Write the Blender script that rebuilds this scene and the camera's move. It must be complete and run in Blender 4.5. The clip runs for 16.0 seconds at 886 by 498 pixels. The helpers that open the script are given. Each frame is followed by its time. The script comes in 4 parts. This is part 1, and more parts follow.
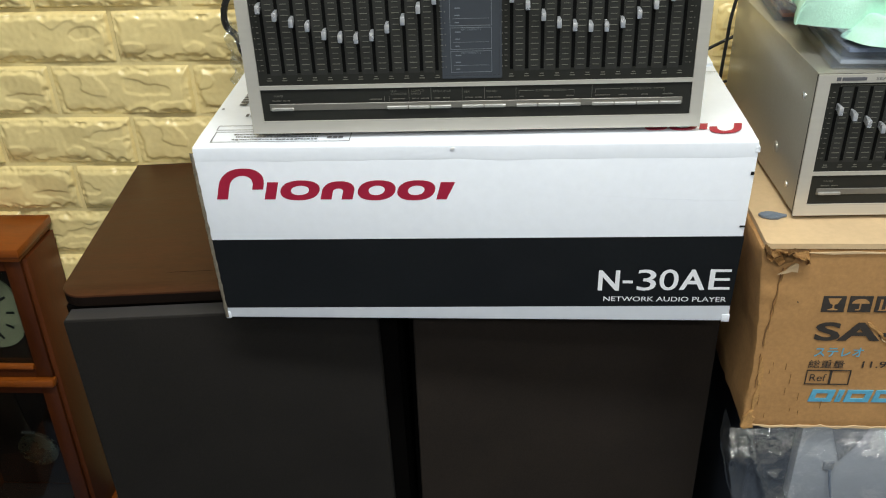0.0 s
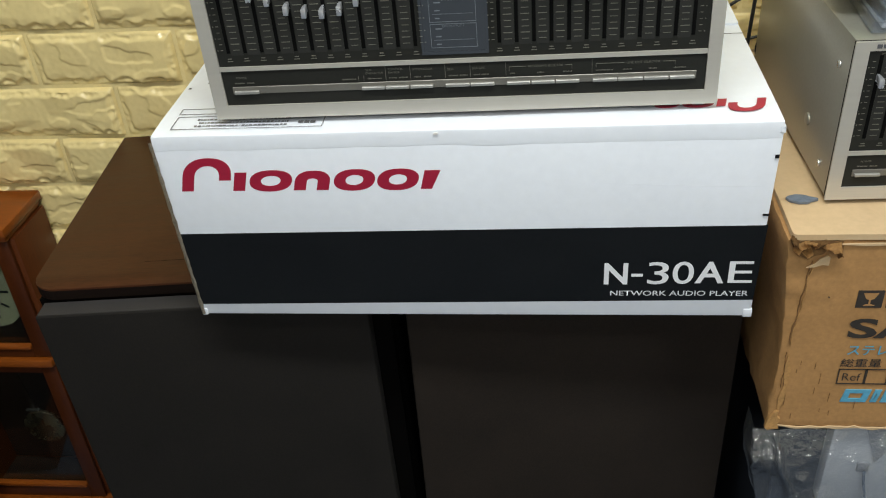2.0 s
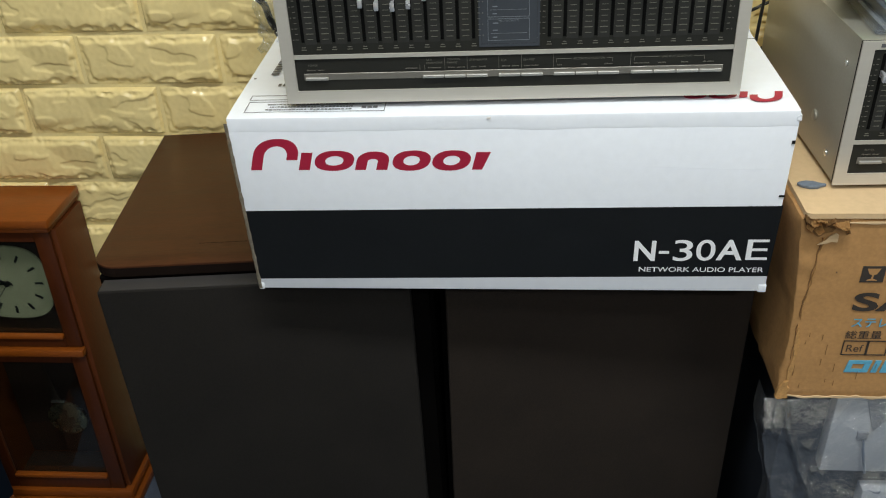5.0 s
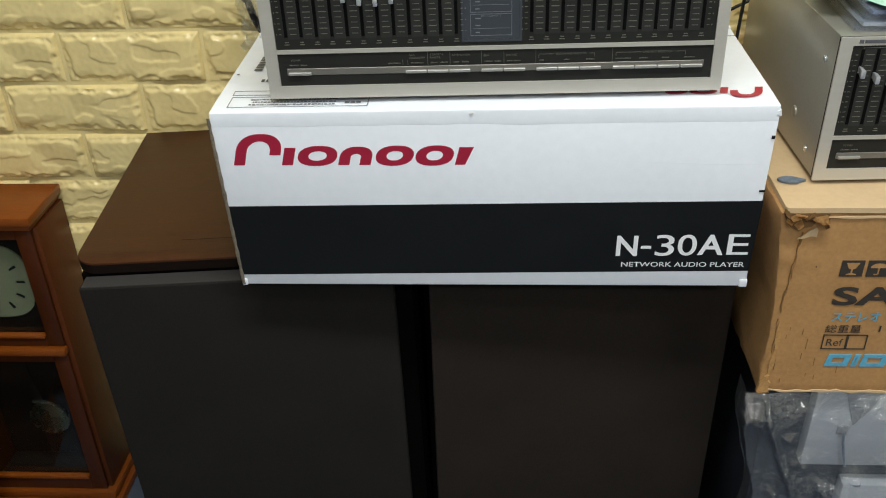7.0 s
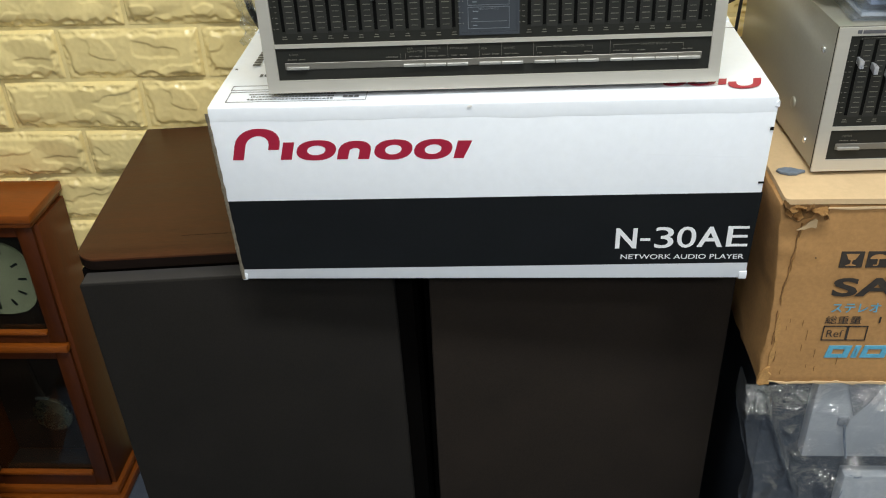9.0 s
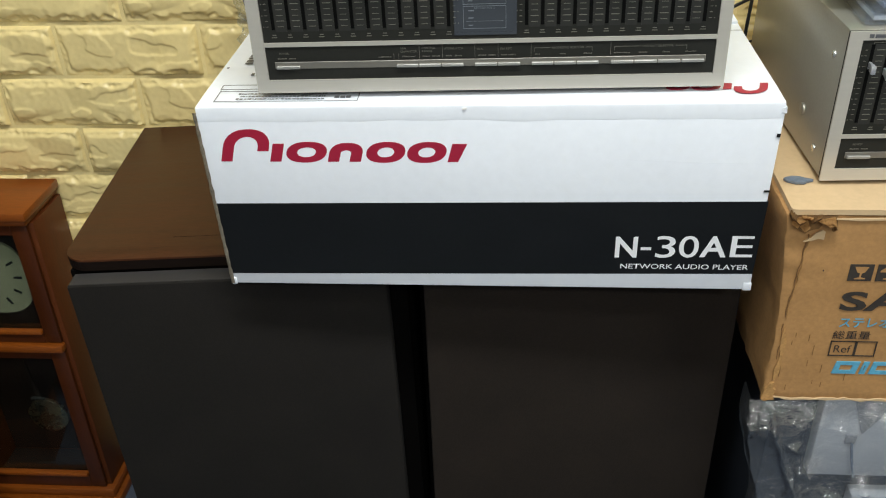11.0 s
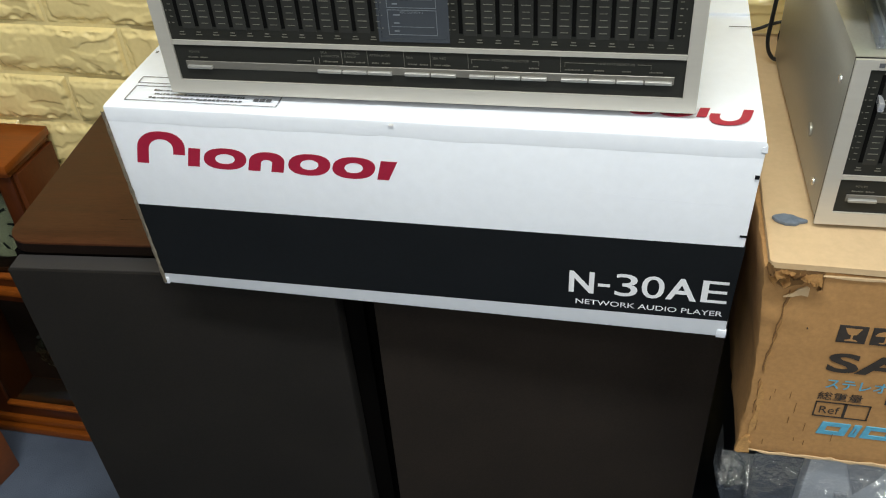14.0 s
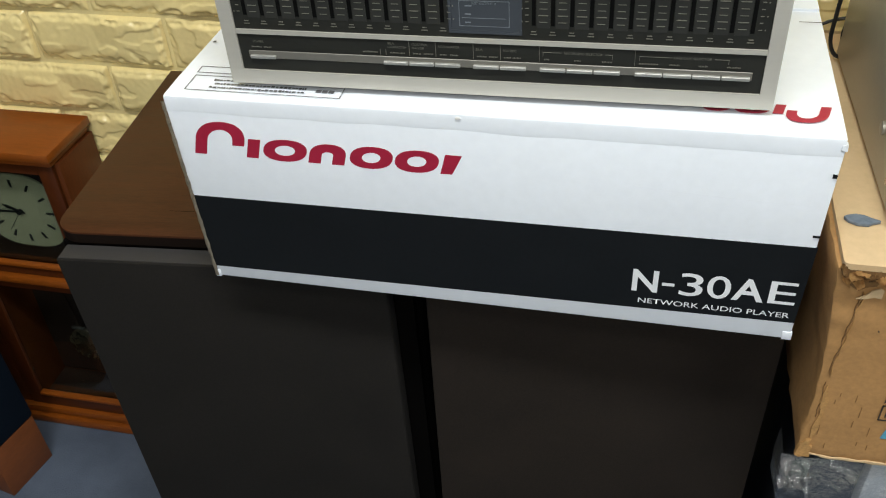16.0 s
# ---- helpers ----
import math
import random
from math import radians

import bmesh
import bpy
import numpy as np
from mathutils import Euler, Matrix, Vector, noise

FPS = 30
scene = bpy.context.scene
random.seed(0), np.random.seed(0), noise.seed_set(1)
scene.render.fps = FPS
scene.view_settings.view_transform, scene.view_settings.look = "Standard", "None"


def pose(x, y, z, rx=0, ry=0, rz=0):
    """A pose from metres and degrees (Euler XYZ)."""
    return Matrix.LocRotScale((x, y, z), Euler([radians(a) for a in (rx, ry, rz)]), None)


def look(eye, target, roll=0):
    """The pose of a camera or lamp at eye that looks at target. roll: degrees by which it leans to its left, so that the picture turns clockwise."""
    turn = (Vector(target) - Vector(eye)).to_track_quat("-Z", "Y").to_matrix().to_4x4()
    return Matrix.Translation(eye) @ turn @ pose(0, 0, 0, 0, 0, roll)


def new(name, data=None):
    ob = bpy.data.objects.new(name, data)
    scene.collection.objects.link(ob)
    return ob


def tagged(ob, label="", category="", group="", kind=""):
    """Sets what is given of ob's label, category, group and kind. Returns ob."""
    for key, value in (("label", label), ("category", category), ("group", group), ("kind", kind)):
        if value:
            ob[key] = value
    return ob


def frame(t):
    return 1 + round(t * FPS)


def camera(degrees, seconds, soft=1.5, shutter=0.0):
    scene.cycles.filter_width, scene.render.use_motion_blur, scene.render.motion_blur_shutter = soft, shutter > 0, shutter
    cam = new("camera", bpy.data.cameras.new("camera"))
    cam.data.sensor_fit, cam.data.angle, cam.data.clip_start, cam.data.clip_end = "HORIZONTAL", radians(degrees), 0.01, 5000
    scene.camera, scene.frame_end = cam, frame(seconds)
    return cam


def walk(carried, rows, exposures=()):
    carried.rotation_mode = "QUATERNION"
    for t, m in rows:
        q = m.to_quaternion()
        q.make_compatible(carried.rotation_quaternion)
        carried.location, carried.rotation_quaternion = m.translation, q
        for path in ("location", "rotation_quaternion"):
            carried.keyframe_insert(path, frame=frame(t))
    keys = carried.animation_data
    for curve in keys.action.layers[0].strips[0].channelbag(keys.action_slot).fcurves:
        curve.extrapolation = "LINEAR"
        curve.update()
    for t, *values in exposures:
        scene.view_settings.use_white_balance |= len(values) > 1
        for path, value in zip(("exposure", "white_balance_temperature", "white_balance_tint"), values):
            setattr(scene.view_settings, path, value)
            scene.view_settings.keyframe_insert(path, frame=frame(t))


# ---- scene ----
cam = camera(52.0, 16.0, soft=1.1)
PATH = [
    (0, (-0.003, 0.03, 1.22), (-0.118, 1.743, 0.194), -1.8),
    (0.5, (0.051, 0.135, 1.213), (-0.153, 1.83, 0.173), -3.5),
    (1, (0.096, 0.185, 1.211), (-0.209, 1.848, 0.143), -5.4),
    (1.5, (0.096, 0.178, 1.213), (-0.232, 1.794, 0.082), -6.0),
    (2, (0.044, 0.137, 1.219), (-0.169, 1.763, 0.075), -4.5),
    (2.5, (-0.022, 0.075, 1.224), (-0.166, 1.717, 0.091), -3.4),
    (3, (-0.039, 0.041, 1.219), (-0.169, 1.712, 0.129), -2.8),
    (3.5, (-0.034, 0.038, 1.22), (-0.172, 1.712, 0.134), -2.6),
    (4, (-0.026, 0.038, 1.222), (-0.165, 1.712, 0.136), -2.5),
    (4.2, (-0.026, 0.038, 1.222), (-0.167, 1.711, 0.130), -2.5),
    (6.3, (-0.023, 0.026, 1.215), (-0.163, 1.711, 0.145), -2.3),
    (6.5, (-0.021, 0.03, 1.217), (-0.149, 1.711, 0.14), -2.1),
    (7, (-0.024, 0.028, 1.214), (-0.133, 1.709, 0.135), -1.9),
    (7.5, (-0.021, 0.03, 1.209), (-0.122, 1.709, 0.126), -1.9),
    (8, (-0.018, 0.028, 1.21), (-0.127, 1.707, 0.13), -2.1),
    (8.5, (-0.02, 0.026, 1.212), (-0.133, 1.703, 0.128), -2.3),
    (10.8, (-0.018, 0.038, 1.205), (-0.155, 1.711, 0.119), -2.4),
    (11, (0.0, 0.054, 1.201), (-0.15, 1.728, 0.118), -2.2),
    (11.5, (0.077, 0.125, 1.209), (-0.126, 1.785, 0.112), -2.4),
    (12, (0.113, 0.162, 1.224), (-0.121, 1.799, 0.1), -0.9),
    (12.5, (0.117, 0.185, 1.254), (-0.144, 1.786, 0.085), 0.2),
    (13, (0.14, 0.186, 1.25), (-0.156, 1.754, 0.043), -0.6),
    (13.5, (0.135, 0.195, 1.245), (-0.217, 1.723, 0.004), -2.6),
    (14, (0.137, 0.222, 1.241), (-0.228, 1.721, -0.031), -3.9),
    (14.5, (0.112, 0.189, 1.239), (-0.267, 1.682, -0.036), -4.3),
    (15, (0.057, 0.103, 1.258), (-0.329, 1.596, -0.016), -4.1),
    (15.5, (0.076, 0.131, 1.236), (-0.325, 1.627, -0.03), -3.9),
    (16, (0.093, 0.223, 1.235), (-0.296, 1.711, -0.043), -3.7),
]
walk(cam, [(t, look(eye, target, roll)) for t, eye, target, roll in PATH],
     exposures=[(0, 0.09), (0.5, 0.08), (1.0, -0.02), (1.5, -0.09), (2.0, -0.09), (2.5, -0.10), (3.5, -0.09), (6.5, -0.08), (7.5, -0.05), (8.0, 0.06), (8.5, 0.13), (11.0, 0.10), (12.0, 0.02), (13.0, -0.06), (13.5, -0.04), (14.5, 0.09), (16.0, 0.07)])


# ---- world, lights, exposure ----
world = bpy.data.worlds.new("world")
scene.world = world
world.use_nodes = True
world.node_tree.nodes["Background"].inputs[0].default_value = (0.9, 0.95, 1.0, 1)
world.node_tree.nodes["Background"].inputs[1].default_value = 0.02

CEIL = 2.5


def ceiling_lamp_light(x, y, sx, sy, watts):
    data = bpy.data.lights.new("tube_light", "AREA")
    data.shape, data.size, data.size_y, data.energy, data.color = "RECTANGLE", sx, sy, watts, (0.965, 1.0, 0.985)
    ob = new("tube_light", data)
    ob.matrix_world = pose(x, y, CEIL - 0.075)
    return ob


LAMPS = [(0.05, 0.18, 1.2, 0.22, 28.5), (0.3, -1.4, 1.2, 0.22, 31.0), (1.9, -0.5, 1.2, 0.22, 18.5)]
for lx, ly, lsx, lsy, lw in LAMPS:
    ceiling_lamp_light(lx, ly, lsx, lsy, lw)


# ---- materials ----
def node(nt, kind, **sets):
    n = nt.nodes.new(kind)
    for k, v in sets.items():
        n.inputs[k].default_value = v
    return n


def mat(name, color, rough=0.6, metal=0.0, var=0.12, scale=14.0, fine=220.0, bump=0.15, depth=0.0006, stretch=(1, 1, 1), spec=0.5, per_object=0.0, stain=0.0, stain_color=(0.2, 0.17, 0.13)):
    """A painted, printed, woven or metal surface with broad and fine variation, in metres of the thing itself."""
    m = bpy.data.materials.new(name)
    m.use_nodes = True
    nt = m.node_tree
    b = nt.nodes["Principled BSDF"]
    tc = nt.nodes.new("ShaderNodeTexCoord")
    mp = nt.nodes.new("ShaderNodeMapping")
    mp.inputs["Scale"].default_value = stretch
    nt.links.new(tc.outputs["Object"], mp.inputs["Vector"])
    broad = node(nt, "ShaderNodeTexNoise", Scale=scale, Detail=4.0, Roughness=0.6)
    small = node(nt, "ShaderNodeTexNoise", Scale=fine, Detail=3.0, Roughness=0.6)
    for n in (broad, small):
        nt.links.new(mp.outputs["Vector"], n.inputs["Vector"])
    add = nt.nodes.new("ShaderNodeMath")
    add.operation = "MULTIPLY_ADD"
    add.inputs[1].default_value = 0.5
    nt.links.new(small.outputs["Fac"], add.inputs[0])
    half = nt.nodes.new("ShaderNodeMath")
    half.operation = "MULTIPLY"
    half.inputs[1].default_value = 0.5
    nt.links.new(broad.outputs["Fac"], half.inputs[0])
    nt.links.new(half.outputs[0], add.inputs[2])
    fac = add.outputs[0]
    if per_object:
        info = nt.nodes.new("ShaderNodeObjectInfo")
        mix = nt.nodes.new("ShaderNodeMath")
        mix.operation = "MULTIPLY_ADD"
        mix.inputs[1].default_value = per_object
        nt.links.new(info.outputs["Random"], mix.inputs[0])
        nt.links.new(fac, mix.inputs[2])
        fac = mix.outputs[0]
    ramp = nt.nodes.new("ShaderNodeValToRGB")
    lo = [max(0.0, c * (1 - var)) for c in color]
    hi = [min(1.0, c * (1 + var)) for c in color]
    ramp.color_ramp.elements[0].position, ramp.color_ramp.elements[1].position = 0.3, 0.7 + per_object
    ramp.color_ramp.elements[0].color, ramp.color_ramp.elements[1].color = (*lo, 1), (*hi, 1)
    nt.links.new(fac, ramp.inputs["Fac"])
    out = ramp.outputs["Color"]
    if stain:
        sn = node(nt, "ShaderNodeTexNoise", Scale=scale * 0.45, Detail=6.0, Roughness=0.7)
        nt.links.new(tc.outputs["Object"], sn.inputs["Vector"])
        sr = nt.nodes.new("ShaderNodeValToRGB")
        sr.color_ramp.elements[0].position, sr.color_ramp.elements[1].position = 0.52, 0.74
        sr.color_ramp.elements[1].color = (stain, stain, stain, 1)
        nt.links.new(sn.outputs["Fac"], sr.inputs["Fac"])
        mx = nt.nodes.new("ShaderNodeMix")
        mx.data_type = "RGBA"
        mx.inputs[7].default_value = (*stain_color, 1)
        nt.links.new(sr.outputs["Color"], mx.inputs[0])
        nt.links.new(out, mx.inputs[6])
        out = mx.outputs[2]
    nt.links.new(out, b.inputs["Base Color"])
    rr = nt.nodes.new("ShaderNodeMapRange")
    rr.inputs["To Min"].default_value, rr.inputs["To Max"].default_value = max(0.02, rough - 0.08), min(1, rough + 0.08)
    nt.links.new(broad.outputs["Fac"], rr.inputs["Value"])
    nt.links.new(rr.outputs[0], b.inputs["Roughness"])
    b.inputs["Metallic"].default_value = metal
    b.inputs["Specular IOR Level"].default_value = spec
    if bump:
        bp = node(nt, "ShaderNodeBump", Strength=bump, Distance=depth)
        nt.links.new(fac if not per_object else add.outputs[0], bp.inputs["Height"])
        nt.links.new(bp.outputs["Normal"], b.inputs["Normal"])
    return m


def clear(name, color, rough, ior=1.45, alpha=1.0):
    m = bpy.data.materials.new(name)
    m.use_nodes = True
    b = m.node_tree.nodes["Principled BSDF"]
    b.inputs["Base Color"].default_value = (*color, 1)
    b.inputs["Roughness"].default_value = rough
    b.inputs["IOR"].default_value = ior
    b.inputs["Transmission Weight"].default_value = alpha
    return m


def film(name, tint, see, rough, crinkle=0.0, milky=0.25):
    """Thin clear sheet: mostly see-through, with a gloss."""
    m = bpy.data.materials.new(name)
    m.use_nodes = True
    nt = m.node_tree
    nt.nodes.remove(nt.nodes["Principled BSDF"])
    tr = nt.nodes.new("ShaderNodeBsdfTransparent")
    tr.inputs[0].default_value = (*tint, 1)
    gl = node(nt, "ShaderNodeBsdfGlossy", Roughness=rough)
    df = nt.nodes.new("ShaderNodeBsdfDiffuse")
    df.inputs[0].default_value = (0.7, 0.75, 0.8, 1)
    mix = nt.nodes.new("ShaderNodeMixShader")
    mix.inputs[0].default_value = milky
    if crinkle:
        tc = nt.nodes.new("ShaderNodeTexCoord")
        vo = node(nt, "ShaderNodeTexNoise", Scale=22.0, Detail=6.0, Roughness=0.7, Distortion=1.5)
        no = node(nt, "ShaderNodeTexNoise", Scale=75.0, Detail=3.0)
        ad = nt.nodes.new("ShaderNodeMath")
        bp = node(nt, "ShaderNodeBump", Strength=crinkle, Distance=0.012)
        nt.links.new(tc.outputs["Object"], vo.inputs["Vector"])
        nt.links.new(tc.outputs["Object"], no.inputs["Vector"])
        nt.links.new(vo.outputs["Fac"], ad.inputs[0])
        nt.links.new(no.outputs["Fac"], ad.inputs[1])
        nt.links.new(ad.outputs[0], bp.inputs["Height"])
        nt.links.new(bp.outputs["Normal"], gl.inputs["Normal"])
    mix2 = nt.nodes.new("ShaderNodeMixShader")
    mix2.inputs[0].default_value = 1 - see
    nt.links.new(gl.outputs[0], mix.inputs[1])
    nt.links.new(df.outputs[0], mix.inputs[2])
    nt.links.new(tr.outputs[0], mix2.inputs[1])
    nt.links.new(mix.outputs[0], mix2.inputs[2])
    nt.links.new(mix2.outputs[0], nt.nodes["Material Output"].inputs[0])
    return m


def glow(name, color, strength):
    m = bpy.data.materials.new(name)
    m.use_nodes = True
    b = m.node_tree.nodes["Principled BSDF"]
    b.inputs["Emission Color"].default_value = (*color, 1)
    b.inputs["Emission Strength"].default_value = strength
    return m


FOAM = mat("cream_foam_brick", (0.94, 0.755, 0.350), 0.22, var=0.07, scale=22, fine=150, bump=0.22, depth=0.0012, per_object=0.15, spec=0.8)
GROUT = mat("foam_groove", (0.90, 0.735, 0.35), 0.45, var=0.08, scale=9, bump=0.2)
PLASTER = mat("painted_plaster", (0.74, 0.72, 0.68), 0.8, var=0.05, scale=3, bump=0.2)
CARPET = mat("blue_grey_carpet", (0.096, 0.117, 0.160), 0.95, var=0.35, scale=9, fine=520, bump=0.8, depth=0.003, spec=0.1, stain=0.35, stain_color=(0.07, 0.085, 0.12))
CARTON = mat("white_coated_card", (0.80, 0.835, 0.89), 0.42, var=0.035, scale=6, fine=90, bump=0.10, depth=0.0008, stain=0.10, stain_color=(0.62, 0.62, 0.62))
RAWCARD = mat("raw_corrugated_edge", (0.30, 0.26, 0.20), 0.9, var=0.4, scale=60, fine=500, bump=0.6)
INK_BLACK = mat("black_print", (0.0058, 0.0068, 0.0079), 0.5, var=0.25, scale=20, bump=0.05, spec=0.25)
INK_RED = mat("dark_red_print", (0.36, 0.012, 0.04), 0.42, var=0.10, scale=20, bump=0.05)
INK_WHITE = mat("white_print", (0.80, 0.81, 0.83), 0.45, var=0.04, bump=0.05)
INK_GREY = mat("grey_print", (0.10, 0.10, 0.11), 0.5, var=0.1, bump=0.0)
INK_PALE = mat("thin_grey_print", (0.10, 0.10, 0.105), 0.5, var=0.2, scale=80, bump=0.0)
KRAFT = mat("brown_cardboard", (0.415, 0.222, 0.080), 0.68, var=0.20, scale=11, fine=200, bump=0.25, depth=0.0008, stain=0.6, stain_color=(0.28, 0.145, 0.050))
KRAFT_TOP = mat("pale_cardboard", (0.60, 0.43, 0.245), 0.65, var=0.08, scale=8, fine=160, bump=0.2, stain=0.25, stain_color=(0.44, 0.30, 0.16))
KRAFT_SCRAP = mat("curled_board_scrap", (0.43, 0.235, 0.080), 0.85, var=0.30, scale=90, fine=400, bump=0.5, depth=0.001)
KRAFT_TORN = mat("torn_cardboard", (0.20, 0.103, 0.034), 0.9, var=0.35, scale=60, fine=400, bump=0.6, depth=0.001)
INK_BLUE = mat("blue_print", (0.10, 0.36, 0.52), 0.6, var=0.2, scale=60, bump=0.05)
INK_BROWN = mat("dark_print", (0.035, 0.028, 0.022), 0.6, var=0.25, scale=60, bump=0.05)
SILVER = mat("champagne_aluminium", (0.56, 0.535, 0.475), 0.38, metal=0.35, var=0.04, scale=30, fine=300, bump=0.06, depth=0.0002, stretch=(0.06, 1, 1))
CASE_METAL = mat("painted_steel_case", (0.35, 0.335, 0.285), 0.34, metal=0.5, var=0.07, scale=9, fine=400, bump=0.08, stain=0.2, stain_color=(0.25, 0.23, 0.19))
PANEL = mat("dark_olive_panel", (0.0185, 0.0187, 0.0157), 0.5, var=0.12, scale=40, bump=0.05, spec=0.25)
STRIP = mat("scale_strip", (0.0282, 0.0286, 0.0255), 0.55, var=0.12, scale=40, bump=0.05, spec=0.25)
SLOT = mat("black_slot", (0.003, 0.003, 0.003), 0.8, var=0.1, bump=0.0, spec=0.08)
TICK = mat("pale_scale_print", (0.145, 0.14, 0.115), 0.5, var=0.05, bump=0.0)
RAIL = mat("dull_metal_rail", (0.20, 0.19, 0.165), 0.4, metal=0.4, var=0.05, bump=0.0)
BUTTON = mat("bright_button_metal", (0.40, 0.395, 0.37), 0.42, metal=0.5, var=0.05, bump=0.0)
CHROME = mat("bright_chrome", (0.72, 0.73, 0.74), 0.20, metal=0.95, var=0.03, bump=0.0)
KNOB = mat("satin_slider_metal", (0.66, 0.675, 0.70), 0.28, metal=0.65, var=0.05, scale=60, bump=0.0)
GLASS_DARK = mat("smoked_display", (0.050, 0.056, 0.064), 0.07, var=0.05, bump=0.0, spec=0.8)
DISPLAY_LINE = mat("display_lines", (0.17, 0.19, 0.21), 0.3, var=0.05, bump=0.0)
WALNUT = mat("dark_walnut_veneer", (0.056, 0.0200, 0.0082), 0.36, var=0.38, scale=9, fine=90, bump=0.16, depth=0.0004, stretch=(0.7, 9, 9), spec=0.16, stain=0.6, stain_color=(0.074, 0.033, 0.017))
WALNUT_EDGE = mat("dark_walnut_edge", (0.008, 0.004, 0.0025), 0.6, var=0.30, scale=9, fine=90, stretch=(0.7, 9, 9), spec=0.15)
BAFFLE_SHADE = mat("black_baffle_and_gap_shade", (0.0022, 0.0018, 0.0016), 0.9, var=0.2, scale=30, spec=0.05)
CLOTH = mat("charcoal_grille_cloth", (0.0114, 0.0098, 0.0083), 0.88, var=0.32, scale=16, fine=520, bump=0.6, depth=0.0008, spec=0.22)
CLOTH_BROWN = mat("brown_charcoal_grille_cloth", (0.0166, 0.0120, 0.0088), 0.88, var=0.32, scale=16, fine=520, bump=0.6, depth=0.0008, spec=0.22)
# Paler tone for the light that the grille's upward face catches
GRILLE_TOP_LIT = mat("grille_top_lit", (0.030, 0.027, 0.026), 0.75, var=0.15, scale=30, fine=700, bump=0.4)
# One wood in three tones: lit boards, and shade painted into fronts and sides
CHERRY_LIT = mat("cherry_stained_wood_lit", (0.225, 0.056, 0.0055), 0.32, var=0.20, scale=10, fine=70, bump=0.10, depth=0.0003, stretch=(1, 6, 6), spec=0.4)
CHERRY_SHADED = mat("cherry_stained_wood_shaded", (0.068, 0.0165, 0.0036), 0.35, var=0.25, scale=10, fine=70, bump=0.10, depth=0.0003, stretch=(6, 6, 1), spec=0.4)
CHERRY_SIDE_SHADED = mat("cherry_stained_side_shaded", (0.100, 0.0255, 0.0054), 0.45, var=0.22, scale=10, fine=70, bump=0.10, depth=0.0003, stretch=(6, 6, 1), spec=0.3)
# Near-black tone paints the shade inside the case
CLOCK_INSIDE = mat("shaded_clock_interior", (0.012, 0.005, 0.003), 0.6, var=0.2, scale=14)
# White dial, greyed for the shade that the clock stands in
DIAL = mat("shaded_white_dial", (0.30, 0.305, 0.225), 0.5, var=0.05, scale=18, bump=0.03)
BRASS = mat("dull_brass", (0.70, 0.64, 0.50), 0.27, metal=1.0, var=0.12, scale=40, bump=0.05)
NAVY = mat("navy_cloth", (0.0042, 0.0098, 0.0200), 0.88, var=0.25, scale=8, fine=700, bump=0.5, spec=0.12)
FOOT_WOOD = mat("orange_brown_wood", (0.17, 0.050, 0.013), 0.5, var=0.25, scale=16, fine=120, bump=0.2, stretch=(6, 1, 6))
RUBBER = mat("black_rubber", (0.010, 0.010, 0.010), 0.42, var=0.2, scale=60)
MINT = mat("mint_microfibre", (0.48, 0.77, 0.625), 0.95, var=0.10, scale=40, fine=520, bump=0.45, depth=0.0018, spec=0.1)
PAPER = mat("white_paper_insert", (0.72, 0.74, 0.76), 0.6, var=0.08, scale=40, bump=0.05)
PAPER_BLUE = mat("pale_blue_insert", (0.35, 0.42, 0.58), 0.5, var=0.2, scale=40, bump=0.05)
PAPER_ORANGE = mat("rust_orange_insert", (0.55, 0.19, 0.08), 0.5, var=0.2, scale=40, bump=0.05)
CASE_CLEAR = film("clear_styrene", (0.93, 0.95, 0.98), 0.84, 0.05, 0.0, 0.35)
# Tint stands in for shade on the dial and interior
GLASS = clear("dimming_clock_glass", (0.46, 0.50, 0.43), 0.02)
WRAP = film("clear_plastic_wrap", (0.92, 0.95, 0.985), 0.72, 0.065, 0.5, 0.14)
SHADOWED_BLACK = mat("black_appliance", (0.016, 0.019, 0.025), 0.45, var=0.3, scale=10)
GREY_METAL = mat("light_grey_panel", (0.56, 0.56, 0.565), 0.5, var=0.08, scale=12, bump=0.05)
GREY_DARK = mat("shaded_grey_panel", (0.30, 0.30, 0.305), 0.5, var=0.08, scale=12, bump=0.05)
FLAKE = mat("slate_blue_flake", (0.13, 0.16, 0.20), 0.6, var=0.25, scale=90, bump=0.3)
DUST = mat("pale_fluff", (0.75, 0.74, 0.72), 0.9, var=0.1)
TUBE = glow("lamp_diffuser", (0.965, 1.0, 0.985), 3.0)


# ---- building helpers ----
def mesh_of(name, bm, material, smooth=None):
    me = bpy.data.meshes.new(name)
    bm.normal_update()
    bm.to_mesh(me)
    bm.free()
    me.materials.append(material)
    if smooth is not None:
        me.shade_smooth()
        me.set_sharp_from_angle(angle=radians(smooth))
    return me


def part(name, bm, material, parent, label="", smooth=35):
    ob = new(name, mesh_of(name, bm, material, smooth))
    ob.parent = parent
    return tagged(ob, label)


def thing(name, m, label, category, group="", kind=""):
    ob = new(name)
    ob.empty_display_size = 0.05
    ob.matrix_world = m
    return tagged(ob, label, category, group, kind)


def solid(name, bm, material, label, category, m=None, kind="", group="", smooth=35):
    ob = new(name, mesh_of(name, bm, material, smooth))
    if m is not None:
        ob.matrix_world = m
    return tagged(ob, label, category, group, kind)


